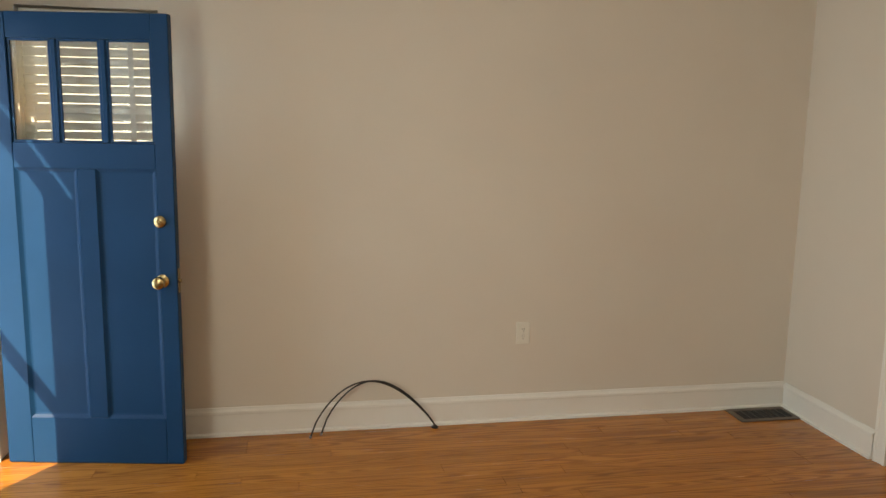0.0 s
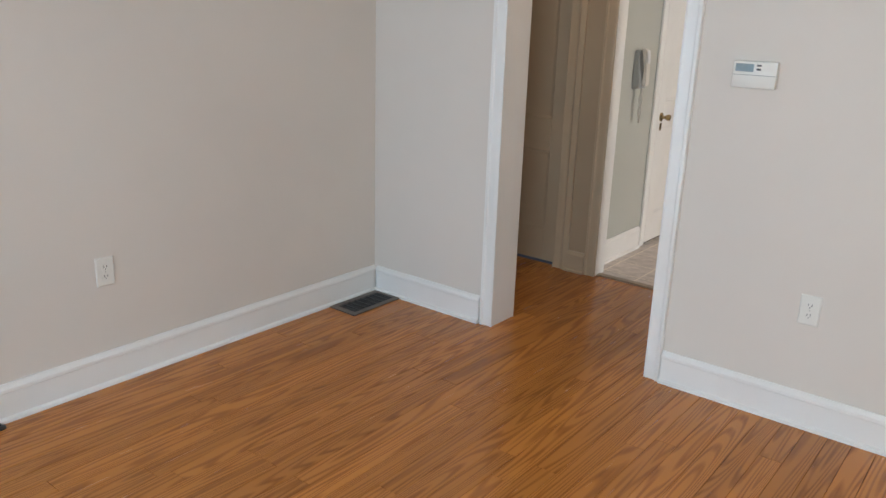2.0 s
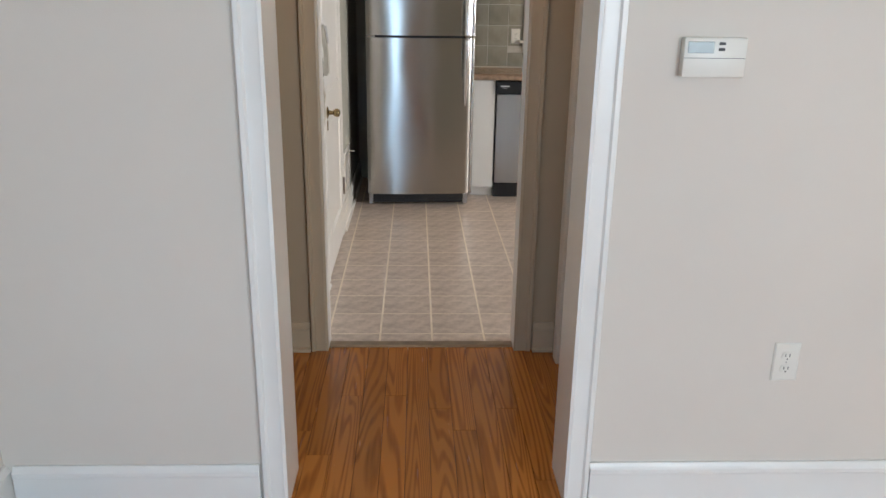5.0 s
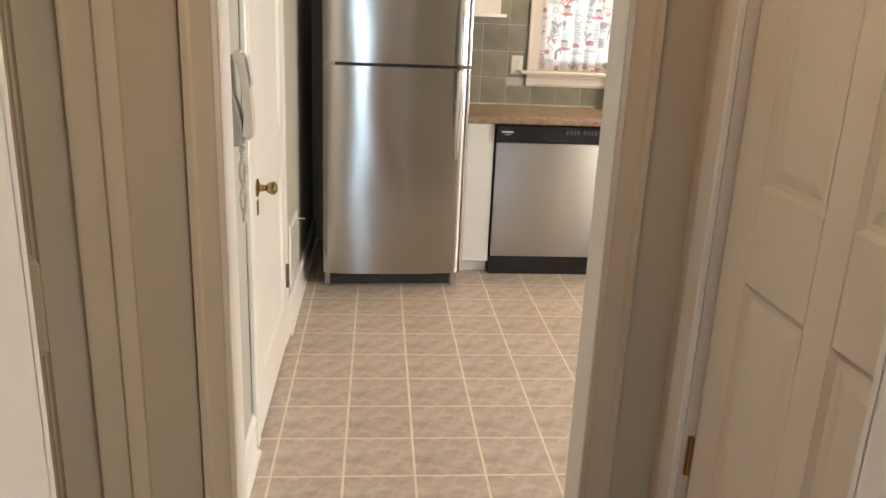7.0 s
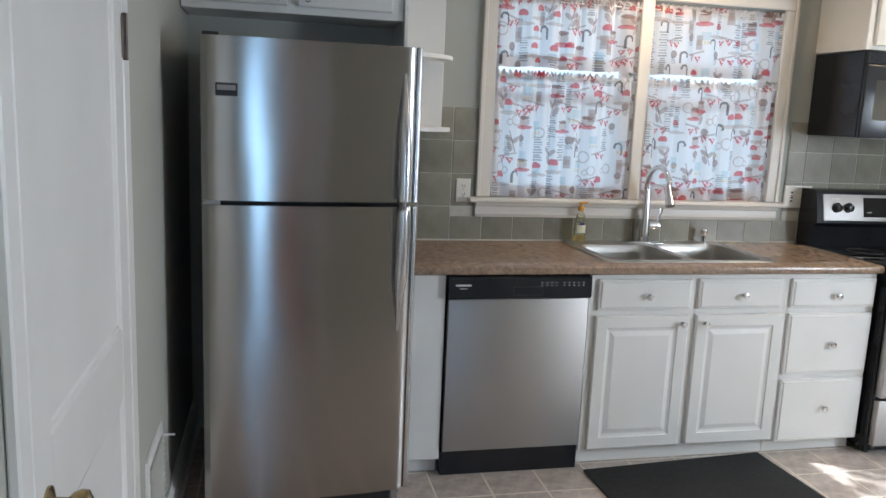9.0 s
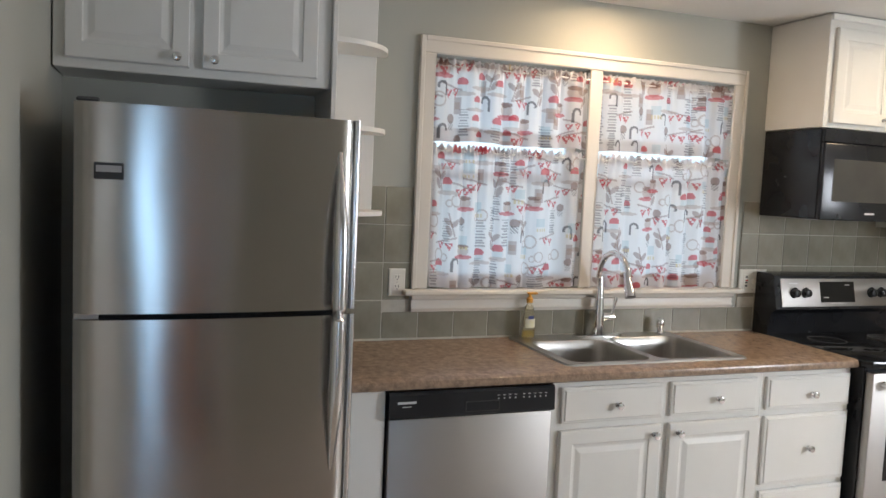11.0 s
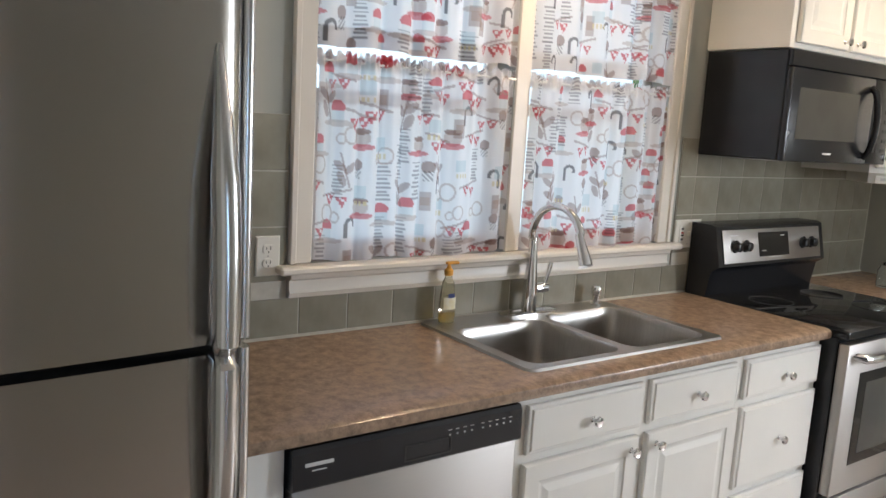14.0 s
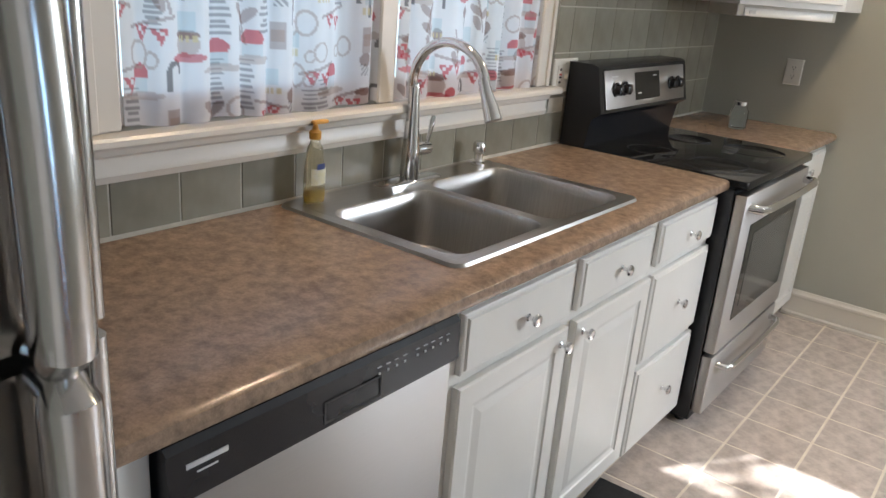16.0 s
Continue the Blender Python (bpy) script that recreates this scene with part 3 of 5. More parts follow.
window("window_1", "X", 7.14, 7.25, 1.001, 1.729, 1.126, 2.109, "white double-hung kitchen window behind curtains")
window("window_2", "X", 7.14, 7.25, 0.216, 0.939, 1.126, 2.109, "white double-hung kitchen window behind curtains")
# unseen window, added to carry the kitchen fill lamp
window("window_3", "Y", -1.57, -1.47, 3.941, 4.499, 0.951, 2.049, "unseen double-hung window added for the kitchen fill lamp")
# unseen opening, sized and shifted so the sun patch lands by the mat
small = tagged(new("window_7"), "unseen small high window, sized to place the sun patch", "window", "", "structure")
BASE[small] = Vector((0, 0, 0))
p = part("pane", box(4.671, 5.249, -1.512, -1.508, 1.341, 1.759, 0), GLASS, small)
p.visible_shadow = False
window("window_4", "Y", 3.88, 3.98, -1.249, -0.641, 1.151, 2.059, "white window behind the open front door")
window("window_5", "X", -1.52, -1.43, 0.101, 1.699, 0.751, 2.099, "unseen front window, assumed as the daylight source")
# added window, only there to house the warm fill lamp
window("added_window_6", "Y", -3.1, -3.02, -0.299, 1.499, 0.751, 2.099, "unseen side window added to house a fill lamp")

# kitchen window trim: casing, mullion, stool and apron
# white trim coloured cream, which holds the warm light of the sink lamp
bm = bmesh.new()
for y0, y1 in ((1.729, 1.80), (0.145, 0.216)):
    boxm(bm, 7.090, 7.1065, y0, y1, 1.132, 2.11, 0.004)
    ya = y1 - 0.02 if y0 > 1 else y0
    boxm(bm, 7.082, 7.0898, ya, ya + 0.02, 1.132, 2.18, 0.003)
boxm(bm, 7.090, 7.1065, 0.145, 1.80, 2.1102, 2.18, 0.004)
boxm(bm, 7.082, 7.0898, 0.166, 1.779, 2.16, 2.18, 0.003)
boxm(bm, 7.094, 7.1065, 0.938, 1.002, 1.132, 2.11, 0.004)
structure("trim_kitchen_window", bm, WARMTRIM, "white moulded casing round the double window")
structure("trim_window_stool", boxes((7.045, 7.1065, 0.105, 1.84, 1.108, 1.131), (7.1067, 7.18, 0.217, 0.938, 1.1255, 1.131), bevel=0.006), WARMTRIM, "white window stool over the sink")
structure("trim_window_apron", extrude([(7.1065, 1.035), (7.085, 1.035), (7.078, 1.05), (7.084, 1.06), (7.084, 1.085), (7.072, 1.092), (7.068, 1.1075), (7.1065, 1.1075)], 0.15, 1.80, "Y"), WARMTRIM, "white moulded apron under the window stool", True)
structure("backdrop", boxes((40, 40.5, -60, 60, -0.5, 9), (-60, 60, 40, 40.5, -0.5, 8)), LEAVES, "green trees beyond the garden")
structure("neighbour_siding", boxes((-2.4, 0.4, 6.0, 6.2, -0.5, 3.2)), SIDING, "pale siding beyond the side window")


def blind(name, axis, a0, a1, z0, z1, at, tilt, label, tapes):
    ob = thing(name, (a0, at, z0) if axis == "Y" else (at, a0, z0), label, "blind")
    n = int((z1 - z0) / 0.042)
    me = None
    for i in range(n):
        z = z0 + 0.03 + i * 0.042
        c, s = 0.024 * math.cos(radians(tilt)), 0.024 * math.sin(radians(tilt))
        pr = [(at - c, z - s), (at + c, z + s), (at + c - 0.001, z + s + 0.003), (at - c - 0.001, z - s + 0.003)]
        if axis == "Y":
            part("slat", extrude(pr, a0, a1, "X"), TRIM, ob)
        else:
            part("slat", extrude(pr, a0, a1, "Y"), TRIM, ob)
    for a in tapes:
        q = (a - 0.012, a + 0.012, at - 0.028, at - 0.0265, z0, z1) if axis == "Y" else (at - 0.028, at - 0.0265, a - 0.012, a + 0.012, z0, z1)
        part("tape", boxes(q), TRIM, ob)
    part("headrail", box(a0, a1, at - 0.025, at + 0.025, z1, z1 + 0.04) if axis == "Y" else box(at - 0.025, at + 0.025, a0, a1, z1, z1 + 0.04), TRIM, ob)
    return ob


blind("window_blind", "Y", -1.24, -0.65, 1.16, 2.01, 3.90, -42, "white slatted blind seen through the door glass", (-1.12, -0.77))
# added blind, nearly shut so no direct sun reaches the living room floor
blind("window_blind", "X", 0.11, 1.69, 0.76, 2.05, -1.455, 70, "unseen closed blind added to keep sun out of the front window", (0.5, 1.3))
# closed blind only shuts the sun out of the added side window
blind("window_blind", "Y", -0.29, 1.49, 0.76, 2.05, -3.005, 70, "unseen closed blind added to keep sun out of the side window", (0.1, 1.1))

# added outside the front doorway: panels and eave that cut the sun, porch floor
st = thing("doorway_sun_mask", (-1.62, 2.77, 0), "unseen storm-door panels added to cut the sun on the front door", "door")
# gap between panel and stile makes the thin sun streak on the door
part("panel", box(-1.63, -1.60, 2.10, 2.672, -0.02, 2.1), SIDING, st)
part("stile", box(-1.63, -1.60, 2.690, 2.825, -0.02, 2.1), SIDING, st)
part("stile", box(-1.63, -1.60, 3.60, 3.70, -0.02, 2.1), SIDING, st)
part("rail", box(-1.63, -1.60, 2.8255, 3.5995, 0.95, 1.02), SIDING, st)
part("rail", box(-1.63, -1.60, 2.8255, 3.5995, 1.98, 2.1), SIDING, st)
structure("porch_floor", boxes((-3.2, -1.53, 1.8, 4.6, -0.5, -0.03)), SIDING, "pale porch floor outside the front door")
# unseen eave, its depth set by how high sun reaches on the door
structure("porch_roof", boxes((-1.86, -1.53, -3.4, 5.0, 2.5, 2.6)), SIDING, "unseen white eave added to limit the sun")

# unseen tree on the sun's path, so its leaves dapple the floor patch
tr = thing("tree", (3.9, -4.0, -0.5), "unseen leafy tree placed to dapple the kitchen sun patch", "tree")
part("trunk", tube([(3.7, -4.2, -0.5), (3.75, -4.15, 1.0), (3.9, -4.0, 2.4), (4.0, -3.8, 3.4)], [0.14, 0.11, 0.08, 0.04]), GAPWOOD, tr, "brown tapered trunk")
bm = bmesh.new()
rg_ = random.Random(4)
for i in range(260):
    c = Vector((4.05 + rg_.gauss(0, 0.75), -3.4 + rg_.gauss(0, 0.5), 3.3 + rg_.gauss(0, 0.55)))
    a = Vector((rg_.uniform(-1, 1), rg_.uniform(-1, 1), rg_.uniform(-0.6, 0.6))).normalized()
    b_ = a.cross(Vector((0.3, 0.2, 1))).normalized()
    l_ = rg_.uniform(0.06, 0.11)
    bm.faces.new([bm.verts.new(c + l_ * v) for v in (-a, b_ * 0.45, a, -b_ * 0.45)])
part("crown", bm, LEAVES, tr, "loose crown of leaves", False)


# ---- living room things ----
def outlet(name, place, a, z, w, h, label, kind="duplex"):
    """A wall plate with its sockets or switches; place maps along-wall, height and depth out of the wall."""
    ob = thing(name, place(a, z - h / 2, 0), label, "outlet")
    part("plate", nested(a - w / 2, a + w / 2, z - h / 2, z + h / 2, [(0, 0), (0, 0.003), (0.004, 0.006), (0.01, 0.006)], place), PLATE, ob)

    def sock(ca):
        for dz in (-0.020, 0.020):
            pts = []
            for i in range(16):
                t = 2 * math.pi * i / 16
                pts.append((ca + 0.0165 * math.cos(t), z + dz + max(-0.0125, min(0.0125, 0.0165 * math.sin(t)))))
            bm = bmesh.new()
            f0 = [bm.verts.new(place(p, q, 0.006)) for p, q in pts]
            f1 = [bm.verts.new(place(p, q, 0.009)) for p, q in pts]
            for i in range(16):
                bm.faces.new((f0[i], f0[(i + 1) % 16], f1[(i + 1) % 16], f1[i]))
            bm.faces.new(f1)
            bmesh.ops.recalc_face_normals(bm, faces=bm.faces)
            s = part("socket", bm, PLATE, ob)
            for da, hh in ((-0.006, 0.005), (0.006, 0.004)):
                part("slot", nested(ca + da - 0.0012, ca + da + 0.0012, z + dz - hh + 0.003, z + dz + hh + 0.003, [(0, 0.009), (0, 0.0094), (0.0004, 0.0094)], place), DARKPL, s)
            part("slot", nested(ca - 0.002, ca + 0.002, z + dz - 0.010, z + dz - 0.006, [(0, 0.009), (0, 0.0094), (0.0004, 0.0094)], place), DARKPL, s)
    if kind == "duplex":
        sock(a)
    elif kind == "switch":
        part("toggle", nested(a - 0.005, a + 0.005, z - 0.012, z + 0.012, [(0, 0.006), (0, 0.012), (0.002, 0.016)], place), PLATE, ob)
    else:
        part("gfci_face", nested(a + w / 4 - 0.017, a + w / 4 + 0.017, z - 0.034, z + 0.034, [(0, 0.006), (0, 0.009), (0.001, 0.009)], place), PLATE, ob)
        for dz, m in ((0.005, REDINK), (-0.005, DARKPL)):
            part("button", nested(a + w / 4 - 0.007, a + w / 4 + 0.007, z + dz - 0.003, z + dz + 0.003, [(0, 0.009), (0, 0.011), (0.001, 0.011)], place), m, ob)
        for dz in (-0.022, 0.022):
            part("slot", nested(a + w / 4 - 0.007, a + w / 4 + 0.007, z + dz - 0.004, z + dz + 0.004, [(0, 0.009), (0, 0.0094), (0.0004, 0.0094)], place), DARKPL, ob)
        for da in (0.0, -w / 3.4):
            part("toggle", nested(a + da - 0.005, a + da + 0.005, z - 0.012, z + 0.012, [(0, 0.006), (0, 0.012), (0.002, 0.017)], place), PLATE, ob)
    for dz in ((0,) if kind == "duplex" else (-0.042, 0.042)):
        part("screw", nested(a - 0.002, a + 0.002, z + dz - 0.002, z + dz + 0.002, [(0, 0.006), (0, 0.0068), (0.0005, 0.0068)], place), STEEL, ob)
    return ob


on_north = lambda a, b, d: (a, 3.8495 - d, b)
on_divider = lambda a, b, d: (2.7045 - d, a, b)
on_tiles = lambda a, b, d: (7.0985 - d, a, b)
on_end = lambda a, b, d: (a, -1.4495 + d, b)
outlet("wall_outlet", on_north, 1.145, 0.48, 0.075, 0.118, "ivory duplex outlet plate on the greige wall")
outlet("wall_outlet", on_divider, 1.590, 0.474, 0.075, 0.118, "ivory duplex outlet on the greige wall")
outlet("wall_outlet", on_tiles, 1.862, 1.160, 0.072, 0.114, "white duplex outlet on the tiled backsplash")
outlet("switch_plate", on_tiles, 0.022, 1.163, 0.165, 0.118, "white three-gang plate with outlet and switches", "gang")
outlet("wall_outlet", on_end, 6.70, 1.165, 0.078, 0.12, "white duplex outlet on the grey end wall")

th = thing("thermostat", (2.704, 1.911, 1.272), "white digital thermostat with grey display", "thermostat")
part("body", box(2.676, 2.7042, 1.832, 1.992, 1.275, 1.372, 0.005, 2), PLATE, th)
part("cover_seam", box(2.6752, 2.6775, 1.835, 1.989, 1.3215, 1.3228, 0), FRSIDE, th)
part("display", box(2.6748, 2.678, 1.916, 1.982, 1.334, 1.362, 0.001), LCD, th, "grey liquid crystal display")
for z in (1.340, 1.354):
    part("button", box(2.6735, 2.678, 1.889, 1.905, z, z + 0.007, 0.001), FRSIDE, th, "small grey button")

rg = thing("floor_register", (2.5, 3.73, 0), "dark bronze floor register beside the baseboard", "vent")
bm = bmesh.new()
X0, X1, Y0, Y1 = 2.325, 2.690, 3.632, 3.815
for b in ((X0, X1, Y0, Y0 + 0.030), (X0, X1, Y1 - 0.030, Y1), (X0, X0 + 0.034, Y0 + 0.030, Y1 - 0.030), (X1 - 0.034, X1, Y0 + 0.030, Y1 - 0.030)):
    boxm(bm, *b, 0.0005, 0.007, 0.0015)
part("frame", bm, BRONZE, rg)
# flat black sheet stands in for the darkness of the duct below
part("duct_dark", box(X0 + 0.01, X1 - 0.01, Y0 + 0.01, Y1 - 0.01, 0.0002, 0.0012, 0), CABLE, rg)
for i in range(12):
    y = Y0 + 0.034 + i * 0.0098
    part("louver", extrude([(y, 0.0013), (y + 0.0036, 0.0046), (y + 0.0052, 0.0046), (y + 0.0018, 0.0013)], X0 + 0.034, X1 - 0.034, "X"), DARKPL, rg)
for i in range(1, 7):
    x = X0 + 0.034 + (X1 - X0 - 0.068) * i / 7
    part("crossbar", box(x - 0.0045, x + 0.0045, Y0 + 0.030, Y1 - 0.030, 0.0015, 0.0058, 0.0008), DARKPL, rg)


def cable(dx, dy, dz):
    pts = []
    for i in range(25):
        s = i / 24
        pts.append((0.03 + dx + (0.64 - dx) * s, 3.745 + dy * (1 - s) + 0.05 * s, 0.012 + (0.265 + dz) * math.sin(math.pi * s ** 0.85) ** 0.85))
    return pts


for k, (dx, dy, dz) in enumerate(((0, 0, 0), (0.055, 0.035, -0.006))):
    pts = cable(dx, dy, dz)
    cb = thing("coaxial_cable", pts[0], "black coaxial cable looping out of the floor", "cable", "cables")
    part("cord", tube(pts, 0.0042, 8), CABLE, cb)
    d = (Vector(pts[0]) - Vector(pts[1])).normalized()
    part("connector", tube([Vector(pts[0]), Vector(pts[0]) + d * 0.012], 0.0062, 8), STEEL, cb, "metal screw connector")
single("cable_grommet", lathe([(0.018, 0.0), (0.018, 0.006), (0.010, 0.012)], (0.668, 3.795, 0.0005)), CABLE, "black grommet where cables leave the floor", "grommet")

# ---- kitchen: closet wall ----
ph = thing("wall_phone", (4.30, 3.123, 1.09), "putty coloured corded phone on the wall", "phone")
pb = extrude([(3.1235, 1.325), (3.098, 1.330), (3.088, 1.318), (3.084, 1.235), (3.066, 1.190), (3.056, 1.150), (3.058, 1.100), (3.1235, 1.092)], 4.232, 4.338, "X")
bmesh.ops.bevel(pb, geom=pb.edges[:], offset=0.005, segments=2, affect="EDGES")
part("base", pb, PHONEGREY, ph, "grey moulded wall base")
hprof = []
for i in range(13):
    u = i / 12
    hprof.append((3.066 - 0.026 * u - 0.016 * math.sin(math.pi * u), 1.338 - 0.226 * u, 0.017 - 0.006 * math.sin(math.pi * u) ** 2))
hs = extrude([(y - d, z) for y, z, d in hprof] + [(y + d, z) for y, z, d in hprof[::-1]], 4.258, 4.308, "X")
bmesh.ops.bevel(hs, geom=[e for e in hs.edges if e.calc_length() > 0.02], offset=0.007, segments=2, affect="EDGES")
hset = part("handset", hs, PHONE, ph, "curved handset hung on the hook")
part("keypad", extrude([(3.0345, 1.326), (3.0315, 1.328), (3.0205, 1.252), (3.0235, 1.250)], 4.264, 4.302, "X"), PALEINK, hset, "pale grey keypad strip")
part("jack", box(4.290, 4.302, 3.053, 3.060, 1.112, 1.124, 0.002), DARKPL, ph, "dark cord socket")
for strand in (0, 1):
    cord = []
    for i in range(300):
        u = i / 299
        a, turn = u * 2 * math.pi * 30, u * 8.5 + strand * math.pi
        w = 0.0105 * math.sin(math.pi * min(1, u * 1.02)) ** 0.5
        cord.append((4.285 + w * math.sin(turn) + 0.0062 * math.cos(a), 3.062 + w * math.cos(turn) + 0.0062 * math.sin(a), 1.098 - 0.215 * u))
    part("coiled_cord", tube(cord, 0.0026, 5), PHONE, ph, "twisted coiled cord hanging down")

ph.scale = (0.95, 0.78, 1.0)
rv = thing("wall_register", (5.9, 3.124, 0.16), "white wall register with its lever, low on the wall", "vent")
part("frame", nested(5.72, 6.05, 0.165, 0.475, [(0, 0), (0.004, -0.008), (0.03, -0.010), (0.034, -0.004)], lambda a, b, d: (a, 3.1235 + d, b)), TRIM, rv)
for i in range(11):
    z = 0.205 + i * 0.0225
    part("louver", extrude([(3.119, z), (3.106, z + 0.010), (3.106, z + 0.0125), (3.119, z + 0.0025)], 5.756, 6.014, "X"), TRIM, rv)
part("lever", box(6.02, 6.028, 3.075, 3.1135, 0.430, 0.436, 0.001), TRIM, rv)

# ---- refrigerator ----
fr = thing("refrigerator", (6.55, 2.62, 0), "stainless steel top-freezer refrigerator with dark sides", "refrigerator")
part("cabinet", box(6.215, 6.95, 2.262, 2.985, 0.03, 1.735, 0.006), FRSIDE, fr, "dark grey textured cabinet")


def curved_door(z0, z1):
    """A bowed steel door skin with the faint waviness of pressed sheet."""
    n, m = 34, max(4, int((z1 - z0) / 0.06))
    rings = []
    for k in range(m + 1):
        z = z0 + (z1 - z0) * k / m
        out = []
        for i in range(n + 1):
            s = i / n
            y = 2.262 + (2.990 - 2.262) * s
            wave = 0.0011 * math.sin(math.pi * s) * math.sin(2 * math.pi * (y - 2.26) / 0.52 + 1.3 * math.sin(2 * math.pi * (z - 0.25) / 1.05))
            x = 6.142 - 0.020 * (1 - abs(2 * s - 1) ** 2.6) + 0.020 * max(0, (s - 0.965) / 0.035) ** 2 + 0.010 * max(0, (0.03 - s) / 0.03) ** 2 + wave
            out.append((x, y))
        rings.append((out + [(6.205, 2.990), (6.205, 2.262)], z))
    bm = rings_mesh(rings)
    bm.verts.ensure_lookup_table()
    bm.faces.new([bm.verts[i] for i in range(n + 3)])
    bmesh.ops.recalc_face_normals(bm, faces=bm.faces)
    return bm


dl = part("fridge_door", curved_door(0.092, 1.183), FSTEEL, fr, "brushed steel lower door, gently bowed")
du = part("freezer_door", curved_door(1.199, 1.742), FSTEEL, fr, "brushed steel freezer door, gently bowed")
part("gasket", box(6.206, 6.214, 2.272, 2.975, 0.10, 1.73, 0), CABLE, fr)
for z0, z1, p in ((0.092, 1.183, dl), (1.199, 1.744, du)):
    part("edge_trim", extrude(rrect(6.146, 6.204, 2.240, 2.2612, 0.010), z0, z1, "Z"), BAR, p, "bright rounded door edge")


def fridge_handle(zs, parent):
    n, pts, rad = 24, [], []
    d = 1 if zs[1] > zs[0] else -1
    for i in range(n + 1):
        s = i / n
        b = math.sin(min(1.0, s * 1.2) * math.pi / 2)
        pts.append((6.138 - 0.040 * b, 2.303, zs[0] + (zs[1] - zs[0]) * s))
        rad.append(0.006 + 0.016 * min(1, s * 2.2))
    pts += [(6.106, 2.303, zs[1] + d * 0.012), (6.130, 2.303, zs[1] + d * 0.014)]
    rad += [0.017, 0.015]
    h = part("handle", tube(pts, rad, 14), BAR, parent, "arched bright metal handle")


fridge_handle((1.650, 1.212), du)
fridge_handle((0.725, 1.168), dl)
part("hinge_cap", box(6.16, 6.23, 2.93, 2.985, 1.743, 1.755, 0.004), FRSIDE, fr)
part("badge", box(6.122, 6.142, 2.872, 2.942, 1.548, 1.590, 0.001), DARKPL, du, "dark badge plate")
part("badge_plate", box(6.1195, 6.1225, 2.877, 2.937, 1.566, 1.583, 0.0005), STEEL, du, "silver bar on the badge")
part("center_hinge", box(6.15, 6.20, 2.93, 2.988, 1.1835, 1.1985, 0.001), STEEL, fr)
turned = Matrix.Translation((6.168, 2.990, 0)) @ pose(0, 0, 0, 0, 0, 2.5) @ Matrix.Translation((-6.130, -2.985, 0))
fr.matrix_basis = turned @ Matrix.Translation(BASE[fr])
kg = part("kick_grille", box(6.205, 6.235, 2.30, 2.955, 0.012, 0.078, 0.003), DARKPL, fr, "black slotted kick grille")
for z in (0.025, 0.040, 0.055):
    part("slot", box(6.2035, 6.206, 2.36, 2.90, z, z + 0.006, 0), CABLE, kg)
part("foot", box(6.21, 6.25, 2.955, 2.985, 0.0, 0.075, 0.003), STEEL, fr)
part("foot", box(6.21, 6.25, 2.265, 2.295, 0.0, 0.075, 0.003), STEEL, fr)
for y in (2.30, 2.95):
    part("roller", lathe([(0.015, -0.01), (0.015, 0.01)], (6.85, y, 0.015), "Y"), DARKPL, fr)


# ---- cabinets ----
def knob_x(parent, x, y, z):
    k = part("knob", lathe([(0.009, 0), (0.009, -0.002), (0.005, -0.005), (0.005, -0.014), (0.013, -0.019), (0.0155, -0.024), (0.013, -0.029), (0.005, -0.031)], (x, y, z), "X", 16), CHROME, parent, "round chrome knob")
    return k


def front(parent, name, y0, y1, z0, z1, x, kn=None, raised=True):
    if raised:
        prof = [(0, 0.019), (0, 0.004), (0.004, 0.0), (0.052, 0.0), (0.056, 0.004), (0.066, 0.0065), (0.070, 0.0065), (0.090, 0.001)]
    else:
        prof = [(0, 0.019), (0, 0.007), (0.003, 0.005), (0.009, 0.0045), (0.013, 0.0)]
    d = part(name, nested(y0, y1, z0, z1, prof, west(x)), CAB, parent, smooth=False)
    if kn:
        knob_x(d, x, *kn)
    return d


XF = 6.466
fp = thing("filler_panel", (6.8, 2.15, 0), "white painted end panel beside the refrigerator", "cabinet")
part("panel", box(6.478, 7.10, 2.068, 2.232, 0.075, 0.874), CAB, fp)
part("toe_kick", box(6.53, 7.10, 2.07, 2.23, 0, 0.0745), CAB, fp)
bc = thing("sink_base_cabinet", (6.8, 0.95, 0), "white painted sink cabinet with two doors and drawers", "cabinet")
part("face_frame", boxes((6.486, 6.506, 0.4865, 1.436, 0.078, 0.874)), CAB, bc)
for b in ((1.416, 1.436), (0.4865, 0.505)):
    part("side_panel", boxes((6.5062, 7.10, *b, 0.078, 0.874)), CAB, bc)
part("bottom_panel", boxes((6.5062, 7.10, 0.5052, 1.4158, 0.078, 0.10)), CAB, bc)
part("toe_kick", box(6.53, 6.55, 0.4865, 1.436, 0, 0.0775), CAB, bc)
front(bc, "drawer_front", 0.962, 1.400, 0.718, 0.853, XF, (1.170, 0.780), False)
front(bc, "drawer_front", 0.513, 0.926, 0.718, 0.853, XF, (0.712, 0.780), False)
front(bc, "door", 0.966, 1.404, 0.086, 0.692, XF, (1.000, 0.655))
front(bc, "door", 0.490, 0.928, 0.086, 0.692, XF, (0.890, 0.655))
dc = thing("drawer_cabinet", (6.8, 0.25, 0), "white painted three-drawer base cabinet beside the stove", "cabinet")
part("carcass", box(6.486, 7.10, 0.012, 0.486, 0.078, 0.874, 0.002), CAB, dc)
part("toe_kick", box(6.53, 7.10, 0.012, 0.486, 0, 0.0775), CAB, dc)
front(dc, "drawer_front", 0.022, 0.462, 0.718, 0.853, XF, (0.232, 0.775), False)
front(dc, "drawer_front", 0.022, 0.462, 0.400, 0.690, XF, (0.232, 0.545), False)
front(dc, "drawer_front", 0.022, 0.462, 0.072, 0.375, XF, (0.232, 0.235), False)
